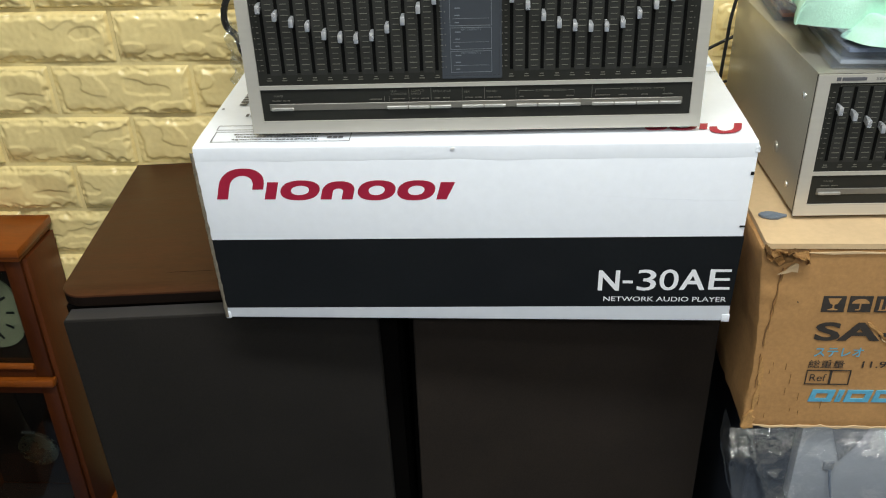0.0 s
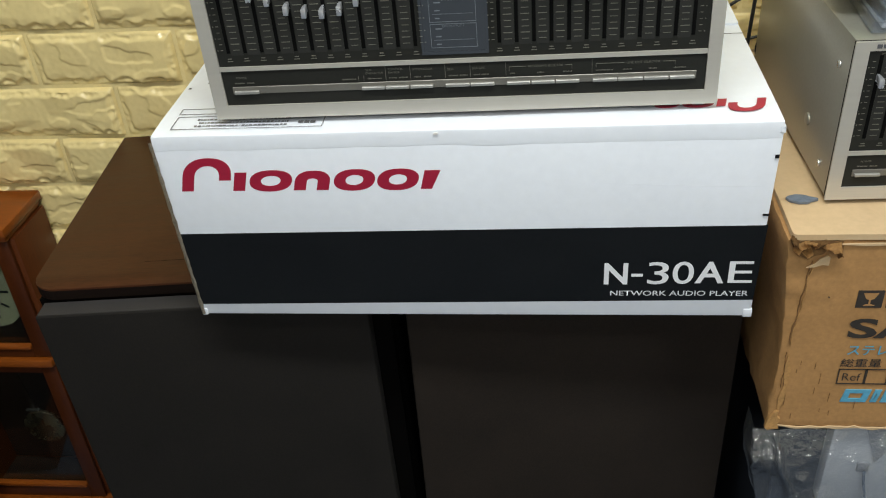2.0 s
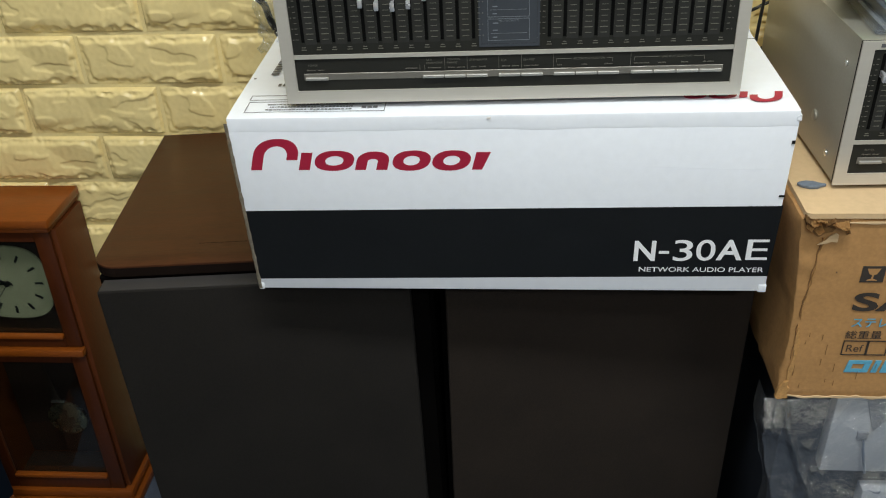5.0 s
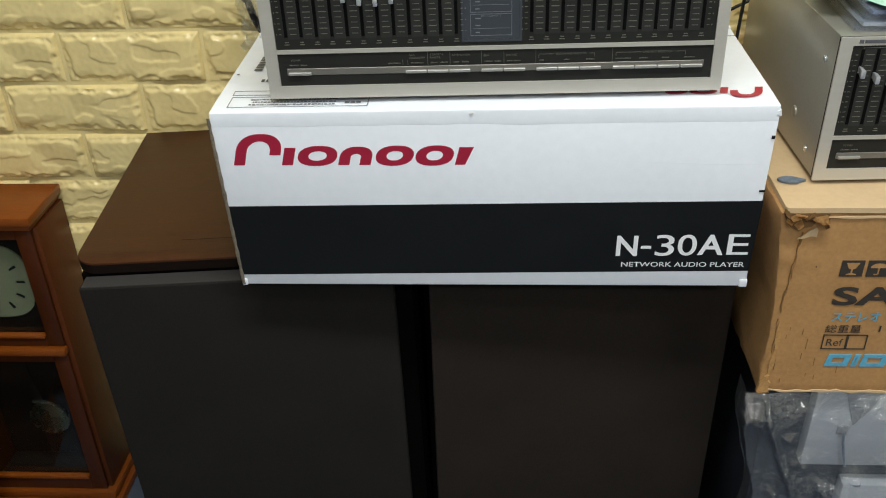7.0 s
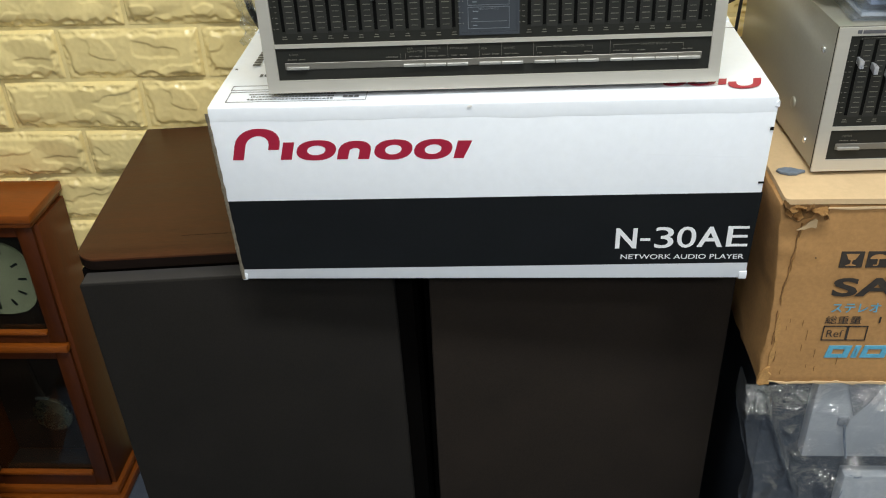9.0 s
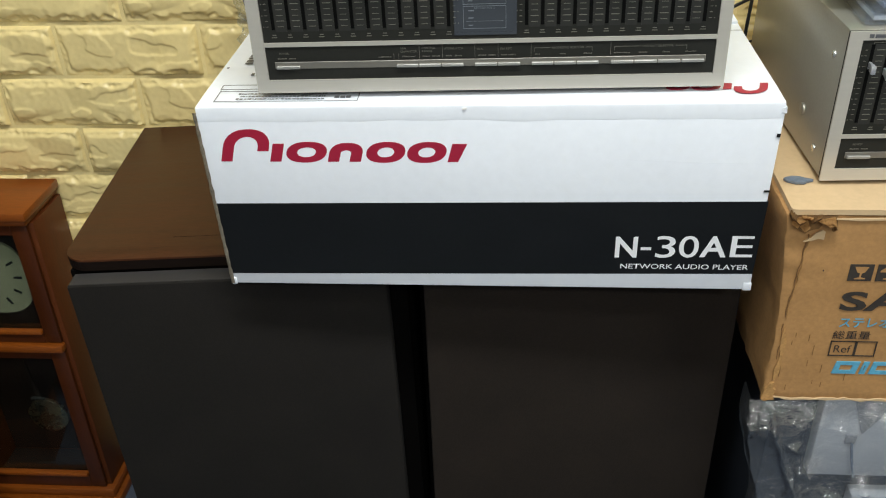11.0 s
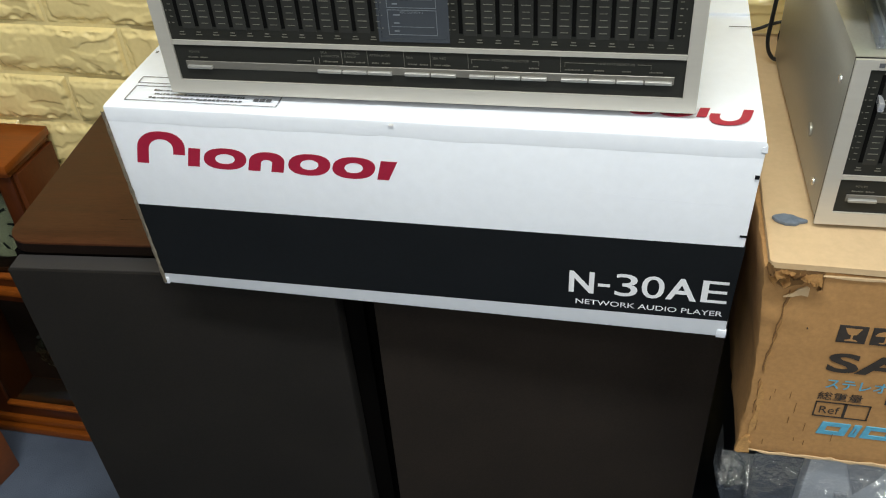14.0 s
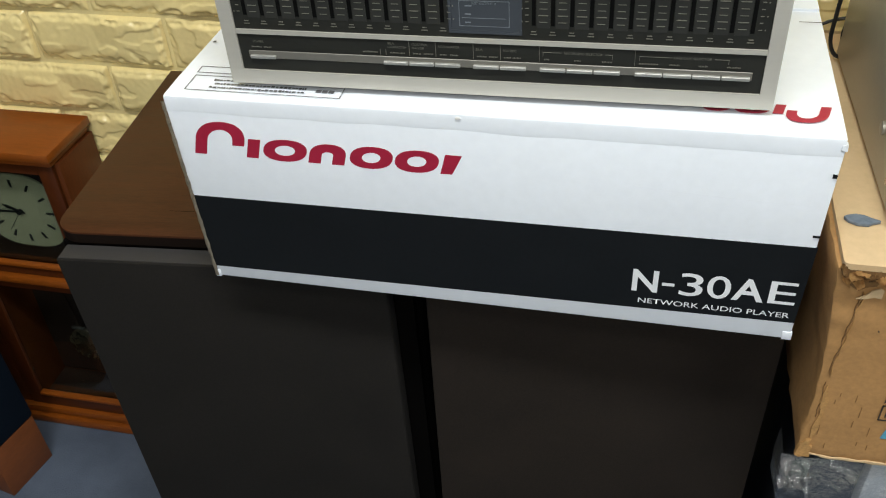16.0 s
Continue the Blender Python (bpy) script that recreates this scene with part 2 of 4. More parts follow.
def block(x0, x1, y0, y1, z0, z1, bevel=0.0, seg=2, bm=None):
    bm2 = bmesh.new()
    bmesh.ops.create_cube(bm2, size=1.0)
    for v in bm2.verts:
        v.co = Vector(((x0 + x1) / 2 + v.co.x * (x1 - x0), (y0 + y1) / 2 + v.co.y * (y1 - y0), (z0 + z1) / 2 + v.co.z * (z1 - z0)))
    if bevel:
        bmesh.ops.bevel(bm2, geom=list(bm2.edges), offset=bevel, segments=seg, affect="EDGES", profile=0.5)
    return join(bm, bm2)


def join(bm, other):
    if bm is None:
        return other
    me = bpy.data.meshes.new("tmp")
    other.to_mesh(me)
    other.free()
    bm.from_mesh(me)
    bpy.data.meshes.remove(me)
    return bm


def prism(outline, y0, y1, bm=None, bevel=0.0):
    """A flat outline in x and z, drawn out from y0 to y1."""
    bm2 = bmesh.new()
    f = bm2.faces.new([bm2.verts.new((x, y0, z)) for x, z in outline])
    ext = bmesh.ops.extrude_face_region(bm2, geom=[f])
    for v in ext["geom"]:
        if isinstance(v, bmesh.types.BMVert):
            v.co.y = y1
    bmesh.ops.recalc_face_normals(bm2, faces=list(bm2.faces))
    if bevel:
        bmesh.ops.bevel(bm2, geom=list(bm2.edges), offset=bevel, segments=2, affect="EDGES", profile=0.5)
    return join(bm, bm2)


def band(outer, inner, y0, y1, bm=None, closed=True):
    """A ring or an open arc between two outlines with as many points."""
    bm2 = bmesh.new()
    n = len(outer)
    rows = [[bm2.verts.new((x, y, z)) for x, z in pts] for y in (y0, y1) for pts in (outer, inner)]
    a, b, c, d = rows
    for i in range(n if closed else n - 1):
        j = (i + 1) % n
        for p, q in ((a, b), (b, d), (d, c), (c, a)):
            bm2.faces.new((p[i], p[j], q[j], q[i]))
    if not closed:
        for i in (0, n - 1):
            bm2.faces.new((a[i], b[i], d[i], c[i]))
    bmesh.ops.recalc_face_normals(bm2, faces=list(bm2.faces))
    return join(bm, bm2)


def oval(cx, cz, rx, rz, n=36, power=2.0, a0=0.0, a1=360.0, lean=0.0):
    pts = []
    steps = n if a1 - a0 >= 360 else n + 1
    for i in range(steps):
        a = radians(a0 + (a1 - a0) * i / n)
        c, s = math.cos(a), math.sin(a)
        x = rx * math.copysign(abs(c) ** (2 / power), c)
        z = rz * math.copysign(abs(s) ** (2 / power), s)
        pts.append((cx + x + lean * z, cz + z))
    return pts


def tube(points, radius, n=8, bm=None):
    """A round cord along a smooth line through the points."""
    pts = [Vector(p) for p in points]
    line = []
    for i in range(len(pts) - 1):
        p0, p1, p2, p3 = pts[max(0, i - 1)], pts[i], pts[i + 1], pts[min(len(pts) - 1, i + 2)]
        for k in range(8):
            t = k / 8
            line.append(0.5 * ((2 * p1) + (p2 - p0) * t + (2 * p0 - 5 * p1 + 4 * p2 - p3) * t * t + (3 * p1 - p0 - 3 * p2 + p3) * t ** 3))
    line.append(pts[-1])
    bm2 = bmesh.new()
    rings, side = [], Vector((0.3, 0.2, 1)).normalized()
    for i, p in enumerate(line):
        d = (line[min(i + 1, len(line) - 1)] - line[max(i - 1, 0)]).normalized()
        u = d.cross(side).normalized()
        w = d.cross(u)
        rings.append([bm2.verts.new(p + radius * (math.cos(2 * math.pi * k / n) * u + math.sin(2 * math.pi * k / n) * w)) for k in range(n)])
    for a, b in zip(rings, rings[1:]):
        for k in range(n):
            bm2.faces.new((a[k], a[(k + 1) % n], b[(k + 1) % n], b[k]))
    bm2.faces.new(rings[0][::-1])
    bm2.faces.new(rings[-1])
    bmesh.ops.recalc_face_normals(bm2, faces=list(bm2.faces))
    return join(bm, bm2)


def disc(cx, cz, r, y0, y1, n=28, bm=None, bevel=0.0):
    return prism(oval(cx, cz, r, r, n), y0, y1, bm, bevel)


def lettering(name, body, x0, x1, z0, z1, y, material, parent, bold=0.0, m=None):
    """Words laid on a face that looks towards -y, fitted into a width and a height."""
    cu = bpy.data.curves.new("words", "FONT")
    cu.body, cu.size, cu.extrude, cu.offset, cu.resolution_u = body, 1.0, 0.0, bold, 4
    ob = bpy.data.objects.new("words", cu)
    scene.collection.objects.link(ob)
    me = bpy.data.meshes.new_from_object(ob.evaluated_get(bpy.context.evaluated_depsgraph_get()))
    bpy.data.objects.remove(ob)
    bpy.data.curves.remove(cu)
    me.name = name
    xs, ys = [v.co.x for v in me.vertices], [v.co.y for v in me.vertices]
    sx, sy = (x1 - x0) / (max(xs) - min(xs)), (z1 - z0) / (max(ys) - min(ys))
    lx, ly = min(xs), min(ys)
    for v in me.vertices:
        p = Vector((x0 + (v.co.x - lx) * sx, y, z0 + (v.co.y - ly) * sy))
        v.co = m @ p if m is not None else p
    me.materials.clear()
    me.materials.append(material)
    out = new(name, me)
    out.parent = parent
    return out


def bars(specs, y, material, name, parent, thick=0.0004):
    """Short printed bars (x0, x1, z0, z1) on a face that looks towards -y."""
    bm = None
    for x0, x1, z0, z1 in specs:
        bm = block(x0, x1, y - thick, y, z0, z1, bm=bm)
    return tagged(part(name, bm, material, parent, smooth=None), kind="stuff" if len(specs) > 1 else "")


# ---- the room ----
WALL_Y = 1.218
solid("floor", block(-3.2, 3.6, -3.4, 1.5, -0.1, 0.0), CARPET, "blue-grey short-pile carpet with worn darker patches", "floor", kind="structure", smooth=None)
solid("ceiling", block(-3.2, 3.6, -3.4, 1.5, CEIL, CEIL + 0.1), PLASTER, "plain white painted ceiling", "ceiling", kind="structure", smooth=None)
wall_back = solid("wall_north", block(-3.2, 3.6, WALL_Y, WALL_Y + 0.12, 0, CEIL), GROUT, "cream-yellow embossed brick-pattern wall panelling", "wall", kind="structure", smooth=None)
solid("wall_south", block(-3.2, 3.6, -3.5, -3.4, 0, CEIL), PLASTER, "plain off-white painted wall", "wall", kind="structure", smooth=None)
solid("wall_west", block(-3.3, -3.2, -3.4, 1.5, 0, CEIL), PLASTER, "plain off-white painted wall", "wall", kind="structure", smooth=None)
solid("wall_east", block(3.6, 3.7, -3.4, 1.5, 0, CEIL), PLASTER, "plain off-white painted wall", "wall", kind="structure", smooth=None)
for lx, ly, lsx, lsy, lw in LAMPS:
    lamp = thing("ceiling_lamp", pose(lx, ly, CEIL), "white ceiling lamp with a glowing long diffuser", "lamp", "ceiling lamps")
    part("housing", block(-lsx / 2 - 0.03, lsx / 2 + 0.03, -lsy / 2 - 0.03, lsy / 2 + 0.03, -0.04, 0.0, 0.006), PLASTER, lamp)
    part("diffuser", block(-lsx / 2, lsx / 2, -lsy / 2, lsy / 2, -0.07, -0.04, 0.004), TUBE, lamp, "glowing white diffuser")


# ---- loudspeakers ----
def loudspeaker(m, w, d, h, label, cloth, cloth_label, spare=0.0, inset=0.010):
    """spare: how much more of the cabinet shows beside the grille, on its right."""
    sp = thing("loudspeaker", m, label, "loudspeaker", "pair of loudspeakers")
    r = 0.028
    plan = []
    for cx, cy, a0 in ((w - r, r, -90), (w, d, None), (0, d, None), (r, r, 180)):
        if a0 is None:
            plan.append((cx, cy))
        else:
            plan += [(cx + r * math.cos(radians(a0 + 90 * k / 8)), cy + r * math.sin(radians(a0 + 90 * k / 8))) for k in range(9)]

    def slab(z0, z1, bevel, ahead=0.0):
        bm = bmesh.new()
        f = bm.faces.new([bm.verts.new((x, y - (ahead if y < d else 0.0), z0)) for x, y in plan])
        ext = bmesh.ops.extrude_face_region(bm, geom=[f])
        for v in ext["geom"]:
            if isinstance(v, bmesh.types.BMVert):
                v.co.z = z1
        bmesh.ops.recalc_face_normals(bm, faces=list(bm.faces))
        if bevel:
            top = [e for e in bm.edges if all(abs(v.co.z - z1) < 1e-6 for v in e.verts)]
            bmesh.ops.bevel(bm, geom=top, offset=bevel, segments=2, affect="EDGES", profile=0.5)
        return bm

    # Near-black sides paint the shade in the gap between the cabinets
    part("cabinet", slab(0.0, h - 0.0145, 0), BAFFLE_SHADE, sp, "cabinet sides painted near black as the gap's shade")
    part("edge_band", slab(h - 0.0140, h - 0.0026, 0, 0.009), WALNUT_EDGE, sp, "edge band darker than the top", smooth=None)
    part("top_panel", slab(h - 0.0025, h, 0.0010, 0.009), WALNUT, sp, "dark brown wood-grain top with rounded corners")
    part("top_joint", block(w * 0.30, w - 0.004, 0.0330, 0.0334, h - 0.002, h + 0.00012), BAFFLE_SHADE, sp, "fine joint line across the top", smooth=None)
    part("baffle", block(0.006, w - 0.006, -0.004, 0.004, 0.01, h - 0.016), BAFFLE_SHADE, sp, "black front board")
    grille = part("grille", block(inset, w - 0.010 - spare, -0.032, -0.007, 0.012, h - 0.0185, 0.003, 3), cloth, sp, cloth_label, smooth=25)
    # Light on the upward face is put into this strip's colour
    part("grille_edge", block(inset + 0.0025, w - 0.0125 - spare, -0.0295, -0.008, h - 0.0190, h - 0.0178, 0.0004, 1), GRILLE_TOP_LIT, grille, "upper edge painted paler, as lit from above")
    return sp


SP_YAW = 4.2
loudspeaker(pose(-0.4895, 0.868, 0, 0, -0.8, SP_YAW), 0.3865, 0.336, 0.659, "large loudspeaker with dark walnut cabinet and charcoal cloth grille", CLOTH, "charcoal cloth grille", 0.0150)
loudspeaker(pose(-0.483 + 0.379 * math.cos(radians(SP_YAW)), 0.866 + 0.379 * math.sin(radians(SP_YAW)), 0, 0, 0, SP_YAW), 0.367, 0.305, 0.659, "large loudspeaker with faded brown cloth grille under a white carton", CLOTH_BROWN, "faded brown-black cloth grille", 0.0, 0.0070)


# ---- white carton ----
def mark_shapes(parent, x0, z0, w, h, y, m=None, count=7):
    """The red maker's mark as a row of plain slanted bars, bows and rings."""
    sx, sz = w / 243.0, h / 34.0
    y1 = y - 0.0004

    def P(pts):
        return [(x0 + (px + 0.26 * pz) * sx, z0 + pz * sz) for px, pz in pts]

    def ring(cx, wx):
        return band(P(oval(cx, 10, wx / 2, 11, 36, 2.3)), P(oval(cx, 10, wx / 2 - 10.5, 5.2, 36, 2.1)), y, y1)

    def arch(l, r, top, t, foot, leg):
        """A bent strip: down to the base on one side, to foot on the other."""
        c, rx = (l + r) / 2, (r - l) / 2
        out = [(l, 0)] + oval(c, leg, rx, top - leg, 24, 2.3, 180, 0) + [(r, foot)]
        inn = [(l + t, 0)] + oval(c, leg, rx - t, top - leg - 0.72 * t, 24, 2.1, 180, 0) + [(r - t, foot)]
        return band(P(out), P(inn), y, y1, closed=False)

    forms = [
        lambda: arch(0, 45, 34, 11, 11, 15),
        lambda: prism(P([(48, 0), (59, 0), (59, 19), (48, 19)]), y, y1),
        lambda: ring(82, 39),
        lambda: arch(104, 136, 20, 11, 0, 9),
        lambda: ring(158, 37),
        lambda: ring(197, 37),
        lambda: prism(P([(219, 0), (229, 0), (233, 19), (219, 19)]), y, y1),
    ]
    for form in forms[:count]:
        bm = form()
        if m is not None:
            bm.transform(m)
        part("mark_shape", bm, INK_RED, parent, "dark red printed plain shape", smooth=None)


def wavy_sheet(x0, x1, z0, z1, nx, nz, fn):
    bm = bmesh.new()
    g = [[bm.verts.new(fn(x0 + (x1 - x0) * i / nx, z0 + (z1 - z0) * k / nz)) for i in range(nx + 1)] for k in range(nz + 1)]
    for k in range(nz):
        for i in range(nx):
            bm.faces.new((g[k][i], g[k][i + 1], g[k + 1][i + 1], g[k + 1][i]))
    return bm


BX, BY, BZ = -0.297, 0.8195, 0.6605
BW, BD, BH = 0.540, 0.378, 0.1995
carton = thing("carton", pose(BX, BY, BZ), "white printed audio carton with a black band, lying on the loudspeakers", "carton")


def carton_body():
    bm = bmesh.new()
    bmesh.ops.create_cube(bm, size=1.0)
    for v in bm.verts:
        v.co = Vector(((v.co.x + 0.5) * BW, (v.co.y + 0.5) * BD, (v.co.z + 0.5) * (BH - 0.006)))
        if v.co.z < 0.01:
            v.co.x += 0.006 if v.co.x < 0.1 else -0.003
    bmesh.ops.bevel(bm, geom=list(bm.edges), offset=0.0016, segments=2, affect="EDGES", profile=0.5)
    return bm


part("body", carton_body(), CARTON, carton, smooth=25)


def top_flap():
    """The folded upper flap: a sheet that turns down a little over the front, with an uneven lower edge."""
    bm = bmesh.new()
    nx = 60
    prof = [(0.0002, BH - 0.0146), (-0.00012, BH - 0.0142), (-0.00022, BH - 0.0030), (0.0004, BH - 0.0008), (0.0022, BH), (0.03, BH + 0.0006), (BD * 0.5, BH - 0.001), (BD - 0.002, BH - 0.0006)]
    rows = []
    for i in range(nx + 1):
        x = 0.001 + (BW - 0.002) * i / nx
        wob = noise.noise(Vector((x * 18, 3.1, 0)))
        rows.append([bm.verts.new((x, y + (0.00008 * wob if j < 4 else 0), z + (0.0018 * wob if j < 2 else 0.0004 * wob if j < 5 else 0.0006 * noise.noise(Vector((x * 9, y * 9, 1)))))) for j, (y, z) in enumerate(prof)])
    for a, b in zip(rows, rows[1:]):
        for j in range(len(prof) - 1):
            bm.faces.new((a[j], b[j], b[j + 1], a[j + 1]))
    bmesh.ops.recalc_face_normals(bm, faces=list(bm.faces))
    return bm


part("top_flap", top_flap(), CARTON, carton, "folded upper flap with a wavy edge", smooth=24)
part("printed_band", prism([(0.0048, 0.0127), (BW - 0.0032, 0.0195), (BW - 0.0006, 0.1025), (0.0022, 0.0965)], -0.0002, 0.002), INK_BLACK, carton, "black printed band", smooth=None)
edge = wavy_sheet(0, 1, 0, 1, 3, 90, lambda u, v: Vector((0.0062 - 0.0070 * v + 0.0042 * (u - 0.45) * (0.85 + 0.45 * noise.noise(Vector((v * 22, 2, 0)))), -0.0009 - 0.0007 * math.sin(math.pi * u) + 0.0003 * noise.noise(Vector((v * 60, u * 4, 7))), 0.001 + (BH - 0.006) * v)))
bmesh.ops.solidify(edge, geom=list(edge.faces), thickness=-0.003)
part("raw_edge", edge, RAWCARD, carton, "frayed grey-brown cut edge", smooth=None)
part("corner_tab", block(0.0050, 0.0105, -0.0008, 0.003, -0.0006, 0.0075, 0.0006), CARTON, carton, "crushed white lower corner")
part("corner_tab", block(BW - 0.0105, BW - 0.0022, -0.0008, 0.003, -0.0006, 0.0085, 0.0007), CARTON, carton, "crushed white lower corner")
for sign, a, b, lo, hi, heavy in (("N", 0.0, 0.162, 0, 1, 0.024), ("-", 0.187, 0.264, 0.35, 0.49, 0.0), ("3", 0.296, 0.440, -0.02, 1.02, 0.004), ("0", 0.464, 0.608, -0.02, 1.02, 0.004), ("A", 0.618, 0.812, 0, 1, 0.020), ("E", 0.838, 1.0, 0, 1, 0.0)):
    lettering("model_lettering", sign, 0.3995 + 0.1335 * a, 0.3995 + 0.1335 * b, 0.0385 + 0.0245 * lo + 0.0022 * (a - 0.4), 0.0385 + 0.0245 * hi + 0.0022 * (a - 0.4), -0.0005, INK_WHITE, carton, bold=heavy)
lettering("small_lettering", "NETWORK AUDIO PLAYER", 0.406, 0.5315, 0.0245, 0.0303, -0.0005, INK_WHITE, carton, bold=0.006)
mark_shapes(carton, 0.0170, 0.1435, 0.243, 0.034, 0.0002)
# the same mark upside down on the upper side, running under the equaliser
flip = Matrix.Translation((0.532, 0.0405, BH + 0.0016)) @ Matrix(((-1, 0, 0, 0), (0, 0, -1, 0), (0, -1, 0, 0), (0, 0, 0, 1)))
mark_shapes(carton, 0.0, 0.0, 0.165, 0.0235, 0.0, flip, 4)
part("crease", tube([(0.330, 0.00062, 0.1500), (0.395, 0.00052, 0.1475), (0.44, 0.00050, 0.1450), (0.49, 0.00050, 0.1430), (0.528, 0.00052, 0.1425)], 0.0006, 8), CARTON, carton, "shallow pressed crease")
bars([(BW - 0.0045, BW - 0.0012, 0.170, 0.1735), (BW - 0.0070, BW - 0.0016, 0.1130, 0.1150)], -0.0008, INK_BLACK, "register_mark", carton)
part("fluff_speck", prism(oval(0.2530, BH - 0.0030, 0.0022, 0.0011, 9, 2.0, lean=0.4), -0.0014, -0.0004), DUST, carton)
nick = block(BW - 0.003, BW + 0.0010, -0.0008, 0.004, BH - 0.0105, BH - 0.004, 0.0010)
for v in nick.verts:
    v.co += 0.0014 * noise.noise_vector(v.co * 420)
part("torn_nick", nick, CARTON, carton, "nicked upper corner")


def top_print():
    """Printed frames and lines of small unreadable writing on the upper side."""
    zt = BH + 0.0012
    bm = None

    def rect(x0, x1, y0, y1, bm, t=0.0006):
        for a in ((x0, x1, y0, y0 + t), (x0, x1, y1 - t, y1), (x0, x0 + t, y0, y1), (x1 - t, x1, y0, y1)):
            bm = block(a[0], a[1], a[2], a[3], zt, zt + 0.0003, bm=bm)
        return bm

    bm = rect(0.016, 0.153, 0.010, 0.0345, bm)
    bm = rect(0.015, 0.100, 0.039, 0.050, bm)
    rnd = random.Random(5)
    for y in (0.0145, 0.0205, 0.0265):
        x = 0.03 + rnd.random() * 0.01
        while x < 0.120:
            w = 0.0010 + rnd.random() * 0.0020
            lo_ = rnd.random() * 0.0008
            bm = block(x, x + w, y + lo_, y + 0.0020 + rnd.random() * 0.0008, zt, zt + 0.0003, bm=bm)
            x += w + 0.0006 + 0.0008 * rnd.random()
    for k in range(3):
        bm = block(0.130 + 0.0055 * k, 0.1345 + 0.0055 * k, 0.0175, 0.0215, zt, zt + 0.0003, bm=bm)
    for k in range(7):
        bm = block(0.022 + 0.0002 * k, 0.030, 0.105 + 0.007 * k, 0.1095 + 0.007 * k, zt, zt + 0.0003, bm=bm)
    for k in range(4):
        bm = block(0.036 + 0.005 * k, 0.039 + 0.005 * k, 0.074, 0.080, zt, zt + 0.0003, bm=bm)
    bm = block(0.006, 0.0085, 0.094, 0.0965, zt, zt + 0.0003, bm=bm)
    bm = block(0.5195, 0.5385, 0.1842, 0.1850, zt, zt + 0.0003, bm=bm)
    return bm


tagged(part("top_print", top_print(), INK_PALE, carton, "small black print in thin frames", smooth=None), kind="stuff")
part("end_flap", block(0.004, BW - 0.0015, 0.2105, BD + 0.001, BH - 0.001, BH + 0.0019, 0.0005), CARTON, carton, "overlapping rear flap")


# the carton bulges: its upper side rises a little towards one end
for ob in carton.children:
    for v in ob.data.vertices:
        v.co.z += 0.0042 * min(1.0, max(0.0, (v.co.z - 0.178) / 0.012)) * min(1.0, max(0.0, v.co.x / BW))


# ---- graphic equalisers ----
EW, EH, ED = 0.4290, 0.1485, 0.285
LX = [0.0225 + 0.01445 * k for k in range(12)]
RX = [0.2505 + 0.01408 * k for k in range(12)]


